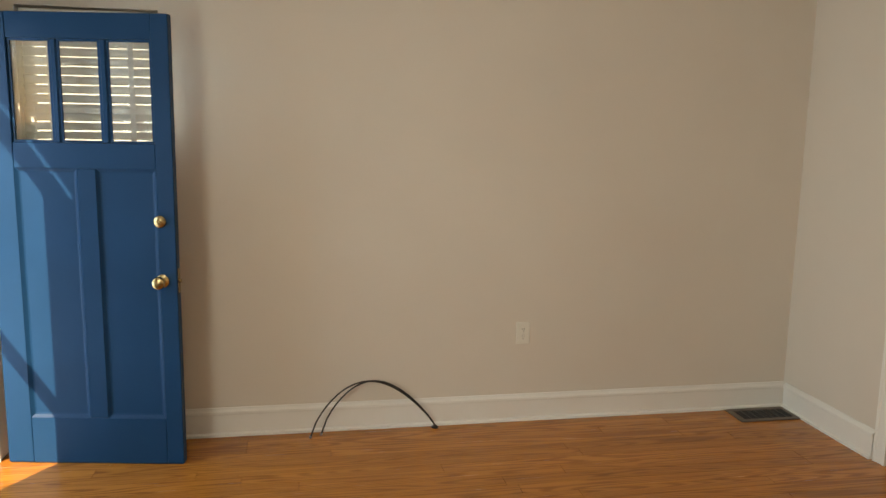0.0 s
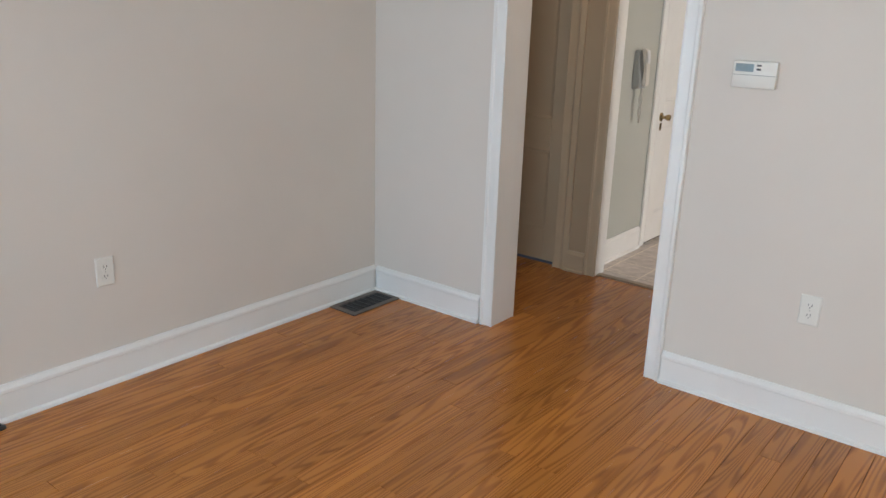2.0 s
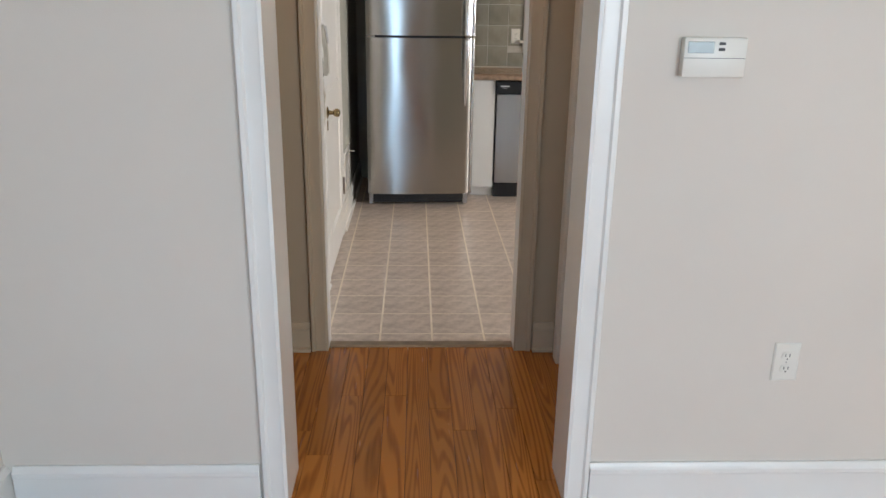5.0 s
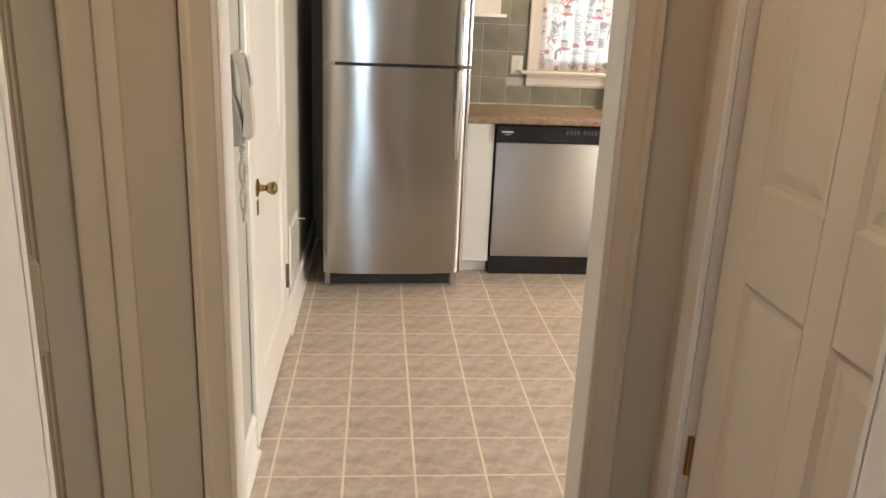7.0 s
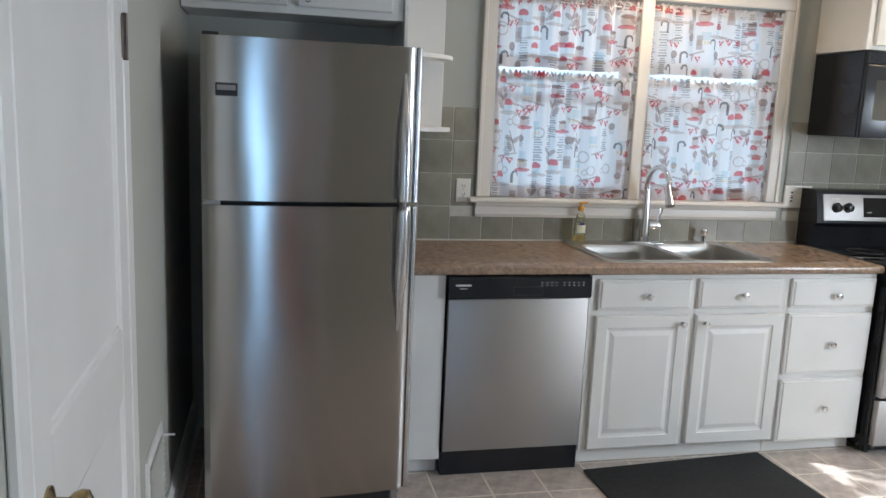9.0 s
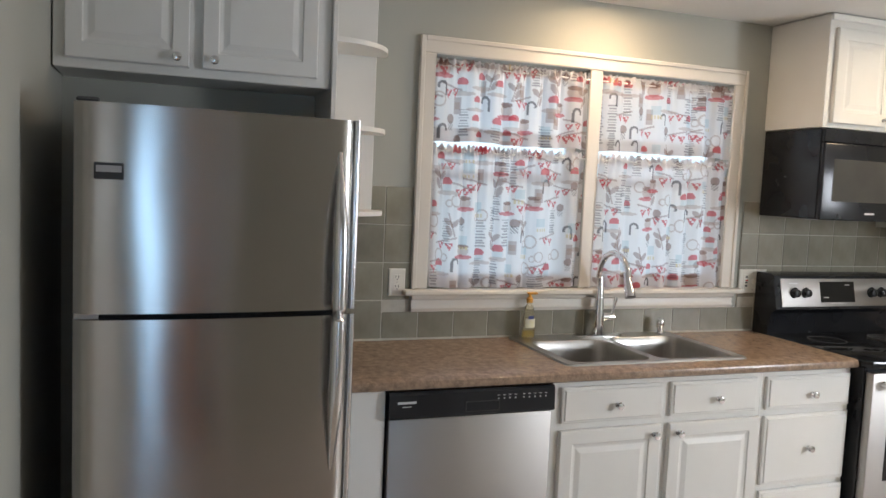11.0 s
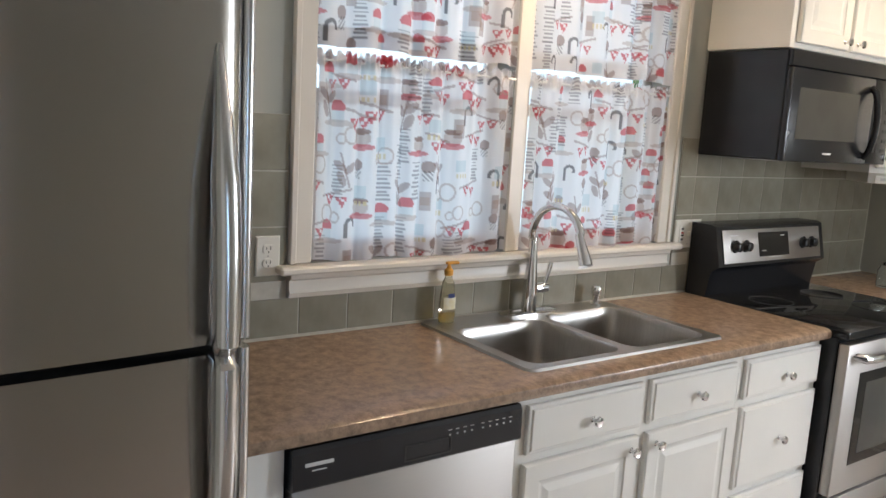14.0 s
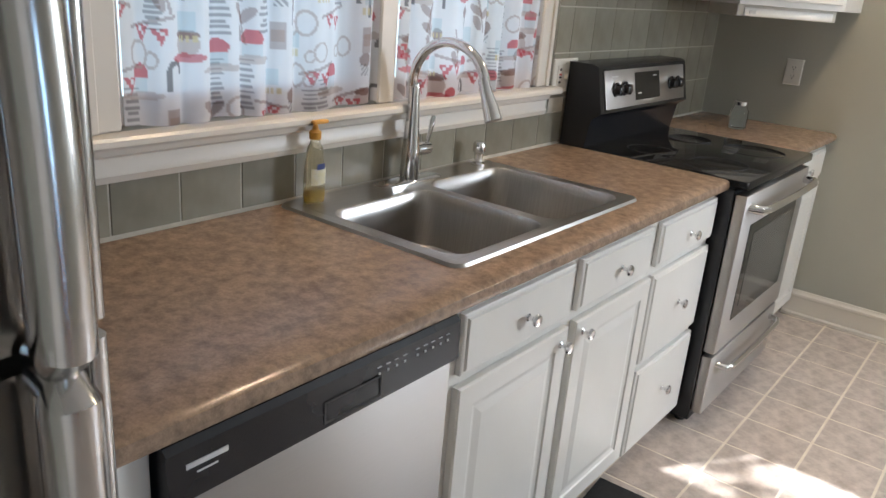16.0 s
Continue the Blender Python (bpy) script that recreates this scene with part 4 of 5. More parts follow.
ec = thing("end_base_cabinet", (6.8, -1.1, 0), "white base cabinet between stove and end wall", "cabinet")
part("carcass", box(6.486, 7.10, -1.447, -0.792, 0.078, 0.874, 0.002), CAB, ec)
part("toe_kick", box(6.53, 7.10, -1.447, -0.792, 0, 0.0775), CAB, ec)
front(ec, "drawer_front", -1.40, -0.81, 0.718, 0.853, XF, (-1.1, 0.78), False)
front(ec, "door", -1.40, -0.81, 0.086, 0.692, XF, (-0.86, 0.655))


def top_edge(x_back=7.098):
    return [(x_back, 0.876), (6.462, 0.876), (6.450, 0.882), (6.446, 0.894), (6.450, 0.908), (6.462, 0.915), (x_back, 0.915)]


wt = thing("countertop", (6.8, 1.1, 0.876), "brown mottled stone-look laminate countertop over cabinets", "countertop")
part("worktop", extrude(top_edge(6.555), 0.010, 2.236, "Y"), LAMIN, wt)
for b in ((6.5552, 7.098, 1.328, 2.236), (6.5552, 7.098, 0.010, 0.532), (7.055, 7.098, 0.5322, 1.3278)):
    part("worktop", boxes((*b, 0.876, 0.915)), LAMIN, wt)
ct = thing("countertop", (6.8, -1.1, 0.876), "short brown laminate countertop beside the stove", "countertop")
part("worktop", extrude(top_edge(), -1.447, -0.787, "Y"), LAMIN, ct)
for o, y0, y1 in ((wt, 0.012, 2.236), (ct, -1.447, -0.787)):
    part("caulk", extrude([(7.099, 0.9155), (7.090, 0.9155), (7.099, 0.923)], y0, y1, "Y"), GROUT, o)

# ---- dishwasher ----
dw = thing("dishwasher", (6.75, 1.75, 0), "stainless dishwasher with black control panel", "dishwasher")
part("tub", box(6.50, 7.05, 1.452, 2.054, 0.10, 0.868), DARKPL, dw)
part("door", box(6.462, 6.4995, 1.447, 2.058, 0.112, 0.776, 0.006, 2), STEEL, dw, "brushed steel door")
cp = part("control_panel", extrude([(6.4995, 0.779), (6.455, 0.779), (6.449, 0.785), (6.452, 0.862), (6.460, 0.872), (6.4995, 0.872)], 1.443, 2.062, "Y"), BLACK, dw, "glossy black control panel")
part("pocket_handle", nested(1.66, 1.79, 0.792, 0.832, [(0, -0.001), (0.004, -0.001), (0.008, 0.006)], west(6.4495)), CABLE, cp)
for i in range(9):
    y = 1.665 - i * 0.0215 - (0.012 if i > 3 else 0)
    part("button", box(6.4492, 6.452, y - 0.0022, y + 0.0022, 0.833, 0.837, 0), PALEINK, cp)
    part("legend", box(6.4497, 6.4515, y - 0.005, y + 0.005, 0.846, 0.8475, 0), PALEINK, cp)
part("legend", box(6.4495, 6.4515, 1.968, 2.034, 0.832, 0.840, 0), PALEINK, cp)
part("legend", box(6.4495, 6.4515, 1.985, 2.018, 0.821, 0.8235, 0), PALEINK, cp)
part("toe_kick", box(6.478, 6.53, 1.446, 2.062, 0.0, 0.108, 0.003), BLACK, dw)

# ---- sink ----
sk = thing("kitchen_sink", (6.8, 0.93, 0.915), "stainless double-bowl drop-in sink in the countertop", "sink")
OUT = (6.532, 7.086, 0.508, 1.352)
bowls = ((6.572, 6.958, 0.948, 1.305), (6.572, 6.992, 0.550, 0.905))
part("rim", rings_mesh([(rrect(*OUT, 0.03), 0.9152), (rrect(OUT[0] + 0.004, OUT[1] - 0.004, OUT[2] + 0.004, OUT[3] - 0.004, 0.028), 0.9225), (rrect(OUT[0] + 0.012, OUT[1] - 0.012, OUT[2] + 0.012, OUT[3] - 0.012, 0.024), 0.9215), (rrect(6.562, 7.003, 0.540, 1.316, 0.0015), 0.9205)], False), SINKST, sk)
part("ledge", boxes((6.960, 7.003, 0.926, 1.3155, 0.9185, 0.9206), bevel=0), SINKST, sk)
for bx0, bx1, by0, by1 in bowls:
    ox = (6.561, 7.0035 if by0 < 0.9 else 6.961, 0.5395 if by0 < 0.9 else 0.9265, 0.927 if by0 < 0.9 else 1.3165)
    b = part("bowl", rings_mesh([(rrect(*ox, 0.0015), 0.9206), (rrect(bx0 - 0.004, bx1 + 0.004, by0 - 0.004, by1 + 0.004, 0.054), 0.9215), (rrect(bx0, bx1, by0, by1, 0.05), 0.917), (rrect(bx0 + 0.004, bx1 - 0.004, by0 + 0.004, by1 - 0.004, 0.05), 0.88), (rrect(bx0 + 0.012, bx1 - 0.012, by0 + 0.012, by1 - 0.012, 0.05), 0.775), (rrect(bx0 + 0.035, bx1 - 0.035, by0 + 0.035, by1 - 0.035, 0.05), 0.748), (rrect(bx0 + 0.12, bx1 - 0.12, by0 + 0.12, by1 - 0.12, 0.03), 0.744)]), SINKST, sk)
    part("drain", lathe([(0.042, 0), (0.042, 0.004), (0.030, 0.004), (0.026, 0.001)], ((bx0 + bx1) / 2, (by0 + by1) / 2, 0.7445)), CHROME, b, "round chrome drain")

fc = thing("faucet", (7.035, 0.925, 0.9225), "chrome gooseneck pull-down faucet at the sink", "faucet")
part("deck_plate", rings_mesh([(rrect(7.005, 7.066, 0.80, 1.05, 0.03), 0.921), (rrect(7.005, 7.066, 0.80, 1.05, 0.03), 0.927), (rrect(7.012, 7.059, 0.812, 1.038, 0.023), 0.931)]), CHROME, fc)
part("body", lathe([(0.027, 0.929), (0.026, 0.96), (0.023, 1.03), (0.016, 1.14), (0.0135, 1.19)], (7.035, 0.925, 0), "Z", 24), CHROME, fc)
part("spout", tube([(7.035, 0.925, 1.185)] + arc((6.915, 0.935, 1.190), 0.120, 0, 158, 18) + [(6.795, 0.945, 1.215)], 0.0128, 14), CHROME, fc)
part("spray_head", tube([(6.803, 0.944, 1.236), (6.790, 0.945, 1.205), (6.768, 0.948, 1.165), (6.756, 0.950, 1.140)], [0.0135, 0.0155, 0.021, 0.023], 16), CHROME, fc, "flared chrome spray head")
lv = part("lever_body", lathe([(0.018, 0), (0.019, -0.03), (0.017, -0.055), (0.009, -0.06)], (7.035, 0.905, 1.008), "Y"), CHROME, fc)
part("lever", tube([(7.035, 0.860, 1.015), (7.033, 0.852, 1.045), (7.028, 0.846, 1.085), (7.026, 0.845, 1.10)], [0.005, 0.006, 0.0085, 0.006], 10), CHROME, lv)
sp = thing("soap_dispenser", (7.045, 0.585, 0.9215), "short chrome sprayer stub behind the sink", "dispenser")
part("base", lathe([(0.022, 0.921), (0.022, 0.927), (0.012, 0.930), (0.014, 0.955), (0.012, 0.958)], (7.045, 0.585, 0)), CHROME, sp)
part("cap", lathe([(0.016, 0.959), (0.019, 0.964), (0.020, 0.985), (0.015, 0.994)], (7.045, 0.585, 0)), CHROME, sp)

sb = thing("soap_bottle", (7.045, 1.268, 0.9225), "clear hand soap bottle, part full, amber pump", "bottle")
oval = lambda sx, sy: [(7.045 + sx * math.cos(2 * math.pi * i / 24), 1.268 + sy * math.sin(2 * math.pi * i / 24)) for i in range(24)]
part("bottle", rings_mesh([(oval(0.004, 0.006), 0.9225), (oval(0.020, 0.028), 0.9225), (oval(0.022, 0.030), 0.935), (oval(0.0215, 0.0295), 0.99), (oval(0.019, 0.024), 1.03), (oval(0.017, 0.021), 1.055), (oval(0.012, 0.012), 1.068), (oval(0.011, 0.011), 1.076)]), BOTTLE, sb)
part("liquid", rings_mesh([(oval(0.004, 0.006), 0.925), (oval(0.018, 0.026), 0.925), (oval(0.020, 0.0275), 0.936), (oval(0.0198, 0.0272), 0.955), (oval(0.003, 0.003), 0.9552)]), SOAP, sb, "yellow liquid in the bottom")
lb = [(7.045 - 0.0222 * math.cos(radians(a)), 1.268 - 0.0302 * math.sin(radians(a))) for a in range(-50, 51, 10)]
bm = bmesh.new()
lo, hi = [bm.verts.new((x, y, 0.968)) for x, y in lb], [bm.verts.new((x, y, 1.008)) for x, y in lb]
for i in range(len(lb) - 1):
    bm.faces.new((lo[i], lo[i + 1], hi[i + 1], hi[i]))
part("label", bm, LABELM, sb, "pale printed label")
part("label_mark", box(7.0222, 7.0232, 1.256, 1.280, 1.006, 1.020, 0), NAVY, sb, "navy mark on the label")
part("pump_collar", lathe([(0.014, 1.0765), (0.015, 1.094), (0.008, 1.100), (0.005, 1.112)], (7.045, 1.268, 0)), PUMP, sb, "orange pump collar")
part("pump_spout", box(7.032, 7.058, 1.235, 1.282, 1.1125, 1.122, 0.004, 2), PUMP, sb, "orange pump spout")

# ---- stove ----
rn = thing("electric_range", (6.75, -0.39, 0), "black and stainless freestanding electric range", "stove")
part("body", box(6.43, 7.06, -0.778, -0.003, 0.02, 0.885, 0.004), BLACK, rn)
part("cooktop", box(6.388, 7.00, -0.782, 0.001, 0.886, 0.918, 0.008, 2), BLACKGL, rn, "black glass cooktop")
for x, y, r in ((6.56, -0.2, 0.10), (6.56, -0.58, 0.115), (6.82, -0.2, 0.085), (6.82, -0.58, 0.085)):
    ring = tube(arc((x, y, 0.9186), r, 0, 360, 40, (1, 0, 0), (0, 1, 0)), 0.0009, 5)
    part("burner_ring", ring, FRSIDE, rn)
bg = part("backguard", extrude([(7.09, 0.90), (6.995, 0.90), (6.975, 1.02), (6.940, 1.045), (6.975, 1.205), (6.995, 1.213), (7.09, 1.213)], -0.780, 0.004, "Y"), BLACK, rn, "black rear control housing")
tiltp = lambda a, b, d: (6.9385 + (b - 1.045) * 0.035 / 0.16 - d, a, b)
part("control_panel", nested(-0.745, -0.03, 1.058, 1.192, [(0, 0.0), (0, 0.003), (0.004, 0.005)], tiltp), STEEL, bg, "stainless control panel")
part("clock", nested(-0.49, -0.27, 1.078, 1.178, [(0, 0.005), (0, 0.007), (0.005, 0.007)], tiltp), BLACKGL, bg, "dark glass clock display")
for y in (-0.105, -0.175, -0.60, -0.665):
    k = part("knob", lathe([(0.026, 0), (0.027, -0.004), (0.021, -0.008), (0.019, -0.026), (0.014, -0.029)], (6.950, y, 1.125), "X"), BLACK, bg, "round black control knob")
    part("pointer", box(6.9205, 6.934, y - 0.004, y + 0.004, 1.110, 1.140, 0.002), BLACK, k)
for z0, y0, y1 in ((1.072, -0.43, -0.33), (1.168, -0.13, -0.08), (1.16, -0.46, -0.43), (1.10, -0.32, -0.29)):
    part("legend", nested(y0, y1, z0, z0 + 0.004, [(0, 0.0072), (0, 0.0076), (0.001, 0.0076)], tiltp), PALEINK, bg)
od = part("oven_door", box(6.388, 6.4295, -0.768, -0.012, 0.295, 0.868, 0.006, 2), STEEL, rn, "stainless oven door")
part("window_frame", box(6.3855, 6.389, -0.67, -0.11, 0.40, 0.755, 0.001), BLACKGL, od)
part("window_glass", box(6.3845, 6.3858, -0.62, -0.16, 0.44, 0.715, 0), GREYWIN, od, "grey oven glass")
part("handle", tube([(6.389, -0.06, 0.822), (6.352, -0.065, 0.822), (6.338, -0.11, 0.822), (6.332, -0.39, 0.822), (6.338, -0.67, 0.822), (6.352, -0.715, 0.822), (6.389, -0.72, 0.822)], [0.016, 0.016, 0.014, 0.013, 0.014, 0.016, 0.016], 12), CHROME, od, "bright bar handle")
dr = part("warming_drawer", box(6.392, 6.4295, -0.768, -0.012, 0.055, 0.280, 0.006, 2), STEEL, rn, "stainless lower drawer")
part("handle", tube([(6.393, -0.08, 0.235), (6.360, -0.085, 0.232), (6.348, -0.13, 0.23), (6.344, -0.39, 0.23), (6.348, -0.65, 0.23), (6.360, -0.695, 0.232), (6.393, -0.70, 0.235)], 0.012, 12), CHROME, dr, "bright bar handle")
for x in (6.47, 7.0):
    for y in (-0.74, -0.04):
        part("foot", lathe([(0.018, 0), (0.018, 0.02)], (x, y, 0)), DARKPL, rn)

# ---- microwave ----
mw = thing("microwave", (6.92, -0.37, 1.485), "black over-the-range microwave under the wall cabinet", "microwave")
part("case", box(6.745, 7.098, -0.752, 0.012, 1.492, 1.900, 0.004), BLACK, mw)
part("vent_strip", box(6.728, 6.7445, -0.752, 0.012, 1.838, 1.900, 0.004), BLACK, mw)
md = part("door", box(6.718, 6.7445, -0.590, 0.012, 1.490, 1.835, 0.006, 2), BLACK, mw, "glossy black door")
part("window_glass", box(6.7165, 6.7185, -0.475, -0.045, 1.575, 1.765, 0.0008), GREYWIN, md, "smoky grey door window")
part("legend", box(6.7168, 6.7182, -0.31, -0.25, 1.520, 1.528, 0), PALEINK, md)
part("handle", tube([(6.720, -0.560, 1.800)] + [(6.720 - 0.040 * math.sin(math.pi * i / 16) ** 0.5, -0.560, 1.800 - 0.285 * i / 16) for i in range(1, 16)] + [(6.720, -0.560, 1.515)], 0.013, 10), BLACK, md, "curved black handle")
pn = part("control_panel", box(6.720, 6.7445, -0.752, -0.593, 1.490, 1.835, 0.005, 2), BLACK, mw)
for i in range(5):
    for j in range(3):
        part("button", box(6.7188, 6.7202, -0.73 + j * 0.042, -0.70 + j * 0.042, 1.54 + i * 0.04, 1.555 + i * 0.04, 0), BLACKGL, pn)
part("grease_filter", box(6.80, 7.05, -0.70, -0.05, 1.487, 1.4918, 0), STEEL, mw)

# ---- wall cabinets ----
def wall_cabinet(label, y0, y1, z0, z1, xf, doors):
    c = thing("wall_cabinet", (7.0, (y0 + y1) / 2, z0), label, "cabinet", "white wall cabinets")
    part("carcass", box(xf + 0.02, 7.1055, y0, y1, z0, z1, 0.003), CAB, c)
    part("crown", box(xf + 0.006, xf + 0.0195, y0, y1, z1 - 0.03, z1 - 0.001, 0.004), CAB, c)
    for d0, d1, dz0, dz1, kn in doors:
        front(c, "door", d0, d1, dz0, dz1, xf, kn)
    return c


wall_cabinet("white two-door wall cabinet above the microwave", -0.752, 0.012, 1.905, KH - 0.004, 6.728, ((-0.362, -0.025, 1.925, 2.345, (-0.325, 1.955)), (-0.735, -0.385, 1.925, 2.345, (-0.422, 1.955))))
cc = thing("corner_wall_cabinet", (6.85, -1.1, 1.452), "white diagonal corner wall cabinet with one door", "cabinet", "white wall cabinets")
D0, D1 = Vector((6.785, -0.762, 0)), Vector((6.474, -1.130, 0))
ALONG = (D1 - D0).normalized()
OUTW = Vector((ALONG.y, -ALONG.x, 0))
part("carcass", extrude([(7.1055, -0.762), (D0.x, D0.y), (D1.x, D1.y), (D1.x, -1.446), (7.1055, -1.446)], 1.452, KH - 0.004, "Z"), CAB, cc)
cdoor = part("door", nested(0.025, (D1 - D0).length - 0.025, 1.475, 2.345, [(0, 0.019), (0, 0.004), (0.004, 0.0), (0.052, 0.0), (0.056, 0.004), (0.066, 0.0065), (0.070, 0.0065), (0.090, 0.001)], lambda a, b, d: D0 + ALONG * a + OUTW * (0.020 - d) + Vector((0, 0, b))), CAB, cc, smooth=False)
bm = lathe([(0.009, 0), (0.009, -0.002), (0.005, -0.005), (0.005, -0.014), (0.013, -0.019), (0.0155, -0.024), (0.013, -0.029), (0.005, -0.031)], (0, 0, 0), "X", 16)
bmesh.ops.transform(bm, verts=bm.verts, matrix=Matrix.Translation(D0 + ALONG * 0.06 + OUTW * 0.0202 + Vector((0, 0, 1.515))) @ Matrix.Rotation(math.atan2(-OUTW.y, -OUTW.x), 4, "Z"))
part("knob", bm, CHROME, cdoor, "round chrome knob")
wall_cabinet("white two-door wall cabinet above the refrigerator", 2.225, 3.120, 1.895, KH - 0.004, 6.79, ((2.275, 2.665, 1.925, 2.345, (2.625, 1.955)), (2.705, 3.085, 1.925, 2.345, (2.745, 1.955))))
us = thing("corner_shelf_unit", (6.98, 2.12, 1.44), "white open end-shelf unit beside the window", "shelf")
part("side_panel", box(6.79, 7.1055, 2.205, 2.2235, 1.44, KH - 0.004, 0.002), CAB, us)
part("back_panel", box(7.085, 7.1055, 1.985, 2.2045, 1.44, KH - 0.004, 0.002), CAB, us)
for z in (1.440, 1.758, 2.068):
    o = [(7.0845, 2.2045)] + [(7.0845 - 0.27 * math.sin(radians(a)) , 2.2045 - 0.255 * math.cos(radians(a))) for a in range(0, 91, 10)]
    part("shelf", extrude(o, z, z + 0.018, "Z"), CAB, us)
ur = thing("under_cabinet_light", (6.85, -0.98, 1.40), "white under-cabinet light fixture over the counter", "lamp")
part("housing", box(6.76, 6.99, -1.36, -0.90, 1.405, 1.4515, 0.005, 2), PHONE, ur)
part("diffuser", box(6.752, 6.7598, -1.34, -0.93, 1.408, 1.440, 0.003, 2), TRIM, ur)
part("switch", box(6.749, 6.7518, -0.98, -0.95, 1.418, 1.430, 0.001), PALEINK, ur)

turn = Matrix.Rotation(math.atan2(-OUTW.y, -OUTW.x), 4, "Z")
ur.matrix_basis = Matrix.Translation(Vector((6.735, -1.036, 1.40)) - turn @ Vector((0.02, -0.15, 0))) @ turn

jr = thing("glass_jar", (6.80, -1.09, 0.9155), "empty clear glass jar with metal lid", "jar")
part("jar", lathe([(0.036, 0.9155), (0.040, 0.922), (0.040, 0.995), (0.030, 1.012), (0.030, 1.020), (0.028, 1.020), (0.028, 1.012), (0.037, 0.993), (0.037, 0.925), (0.01, 0.921)], (6.80, -1.09, 0), "Z", 24), GLASS, jr)
part("lid", lathe([(0.032, 1.0205), (0.032, 1.036), (0.029, 1.039)], (6.80, -1.09, 0), "Z", 24), CHROME, jr, "metal screw lid")

fm = thing("floor_mat", (6.2, 0.97, 0), "black rubber-backed kitchen mat on the tile floor", "mat")
mo = [(6.436, 1.424), (6.505, 0.52), (6.03, 0.50), (5.925, 1.412)]
part("mat", rings_mesh([(mo, 0.0015), (mo, 0.009), ([(6.426, 1.412), (6.493, 0.531), (6.038, 0.512), (5.937, 1.400)], 0.012)]), RUBBER, fm)

# unseen hall lamp, added as a warm fill; no fixture is known here
hl = thing("ceiling_lamp", (3.3, 2.62, H), "unseen warm fill lamp added on the hall ceiling", "lamp")
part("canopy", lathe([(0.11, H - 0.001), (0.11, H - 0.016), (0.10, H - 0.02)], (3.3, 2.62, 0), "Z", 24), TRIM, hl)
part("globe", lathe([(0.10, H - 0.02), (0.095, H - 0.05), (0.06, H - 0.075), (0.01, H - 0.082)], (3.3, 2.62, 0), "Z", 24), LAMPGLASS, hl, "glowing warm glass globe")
hb = new("hall_fill_light", bpy.data.lights.new("hall_fill_light", "AREA"))
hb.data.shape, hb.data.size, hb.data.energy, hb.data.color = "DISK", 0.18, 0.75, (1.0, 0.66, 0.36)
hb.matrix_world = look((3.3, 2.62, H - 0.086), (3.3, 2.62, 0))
rl = thing("recessed_light", (6.78, 0.97, KH), "lit recessed ceiling light over the sink", "lamp")
part("trim_ring", lathe([(0.085, KH - 0.0005), (0.085, KH - 0.006), (0.07, KH - 0.008)], (6.78, 0.97, 0), "Z", 28), TRIM, rl)
part("lens", lathe([(0.068, KH - 0.0085), (0.066, KH - 0.011)], (6.78, 0.97, 0), "Z", 28), LAMPGLASS, rl, "glowing warm lens")
rb = new("sink_bulb_light", bpy.data.lights.new("sink_bulb_light", "AREA"))
rb.data.shape, rb.data.size, rb.data.energy, rb.data.color = "DISK", 0.13, 3.5, (1.0, 0.70, 0.42)
rb.matrix_world = look((6.78, 0.97, KH - 0.013), (6.80, 0.97, 0))
cl = thing("ceiling_lamp", (6.15, -0.42, KH), "lit round flush ceiling lamp over the stove", "lamp")
part("canopy", lathe([(0.15, KH - 0.001), (0.15, KH - 0.018), (0.14, KH - 0.022)], (6.15, -0.42, 0), "Z", 28), TRIM, cl)
part("globe", lathe([(0.135, KH - 0.022), (0.125, KH - 0.045), (0.09, KH - 0.066), (0.04, KH - 0.076), (0.01, KH - 0.078)], (6.15, -0.42, 0), "Z", 28), LAMPGLASS, cl, "glowing warm glass globe")
bulb = new("bulb_light", bpy.data.lights.new("bulb_light", "AREA"))
bulb.data.shape, bulb.data.size, bulb.data.energy, bulb.data.color = "DISK", 0.26, 3.6, (1.0, 0.72, 0.42)
bulb.matrix_world = look((6.15, -0.42, KH - 0.082), (6.15, -0.42, 0))


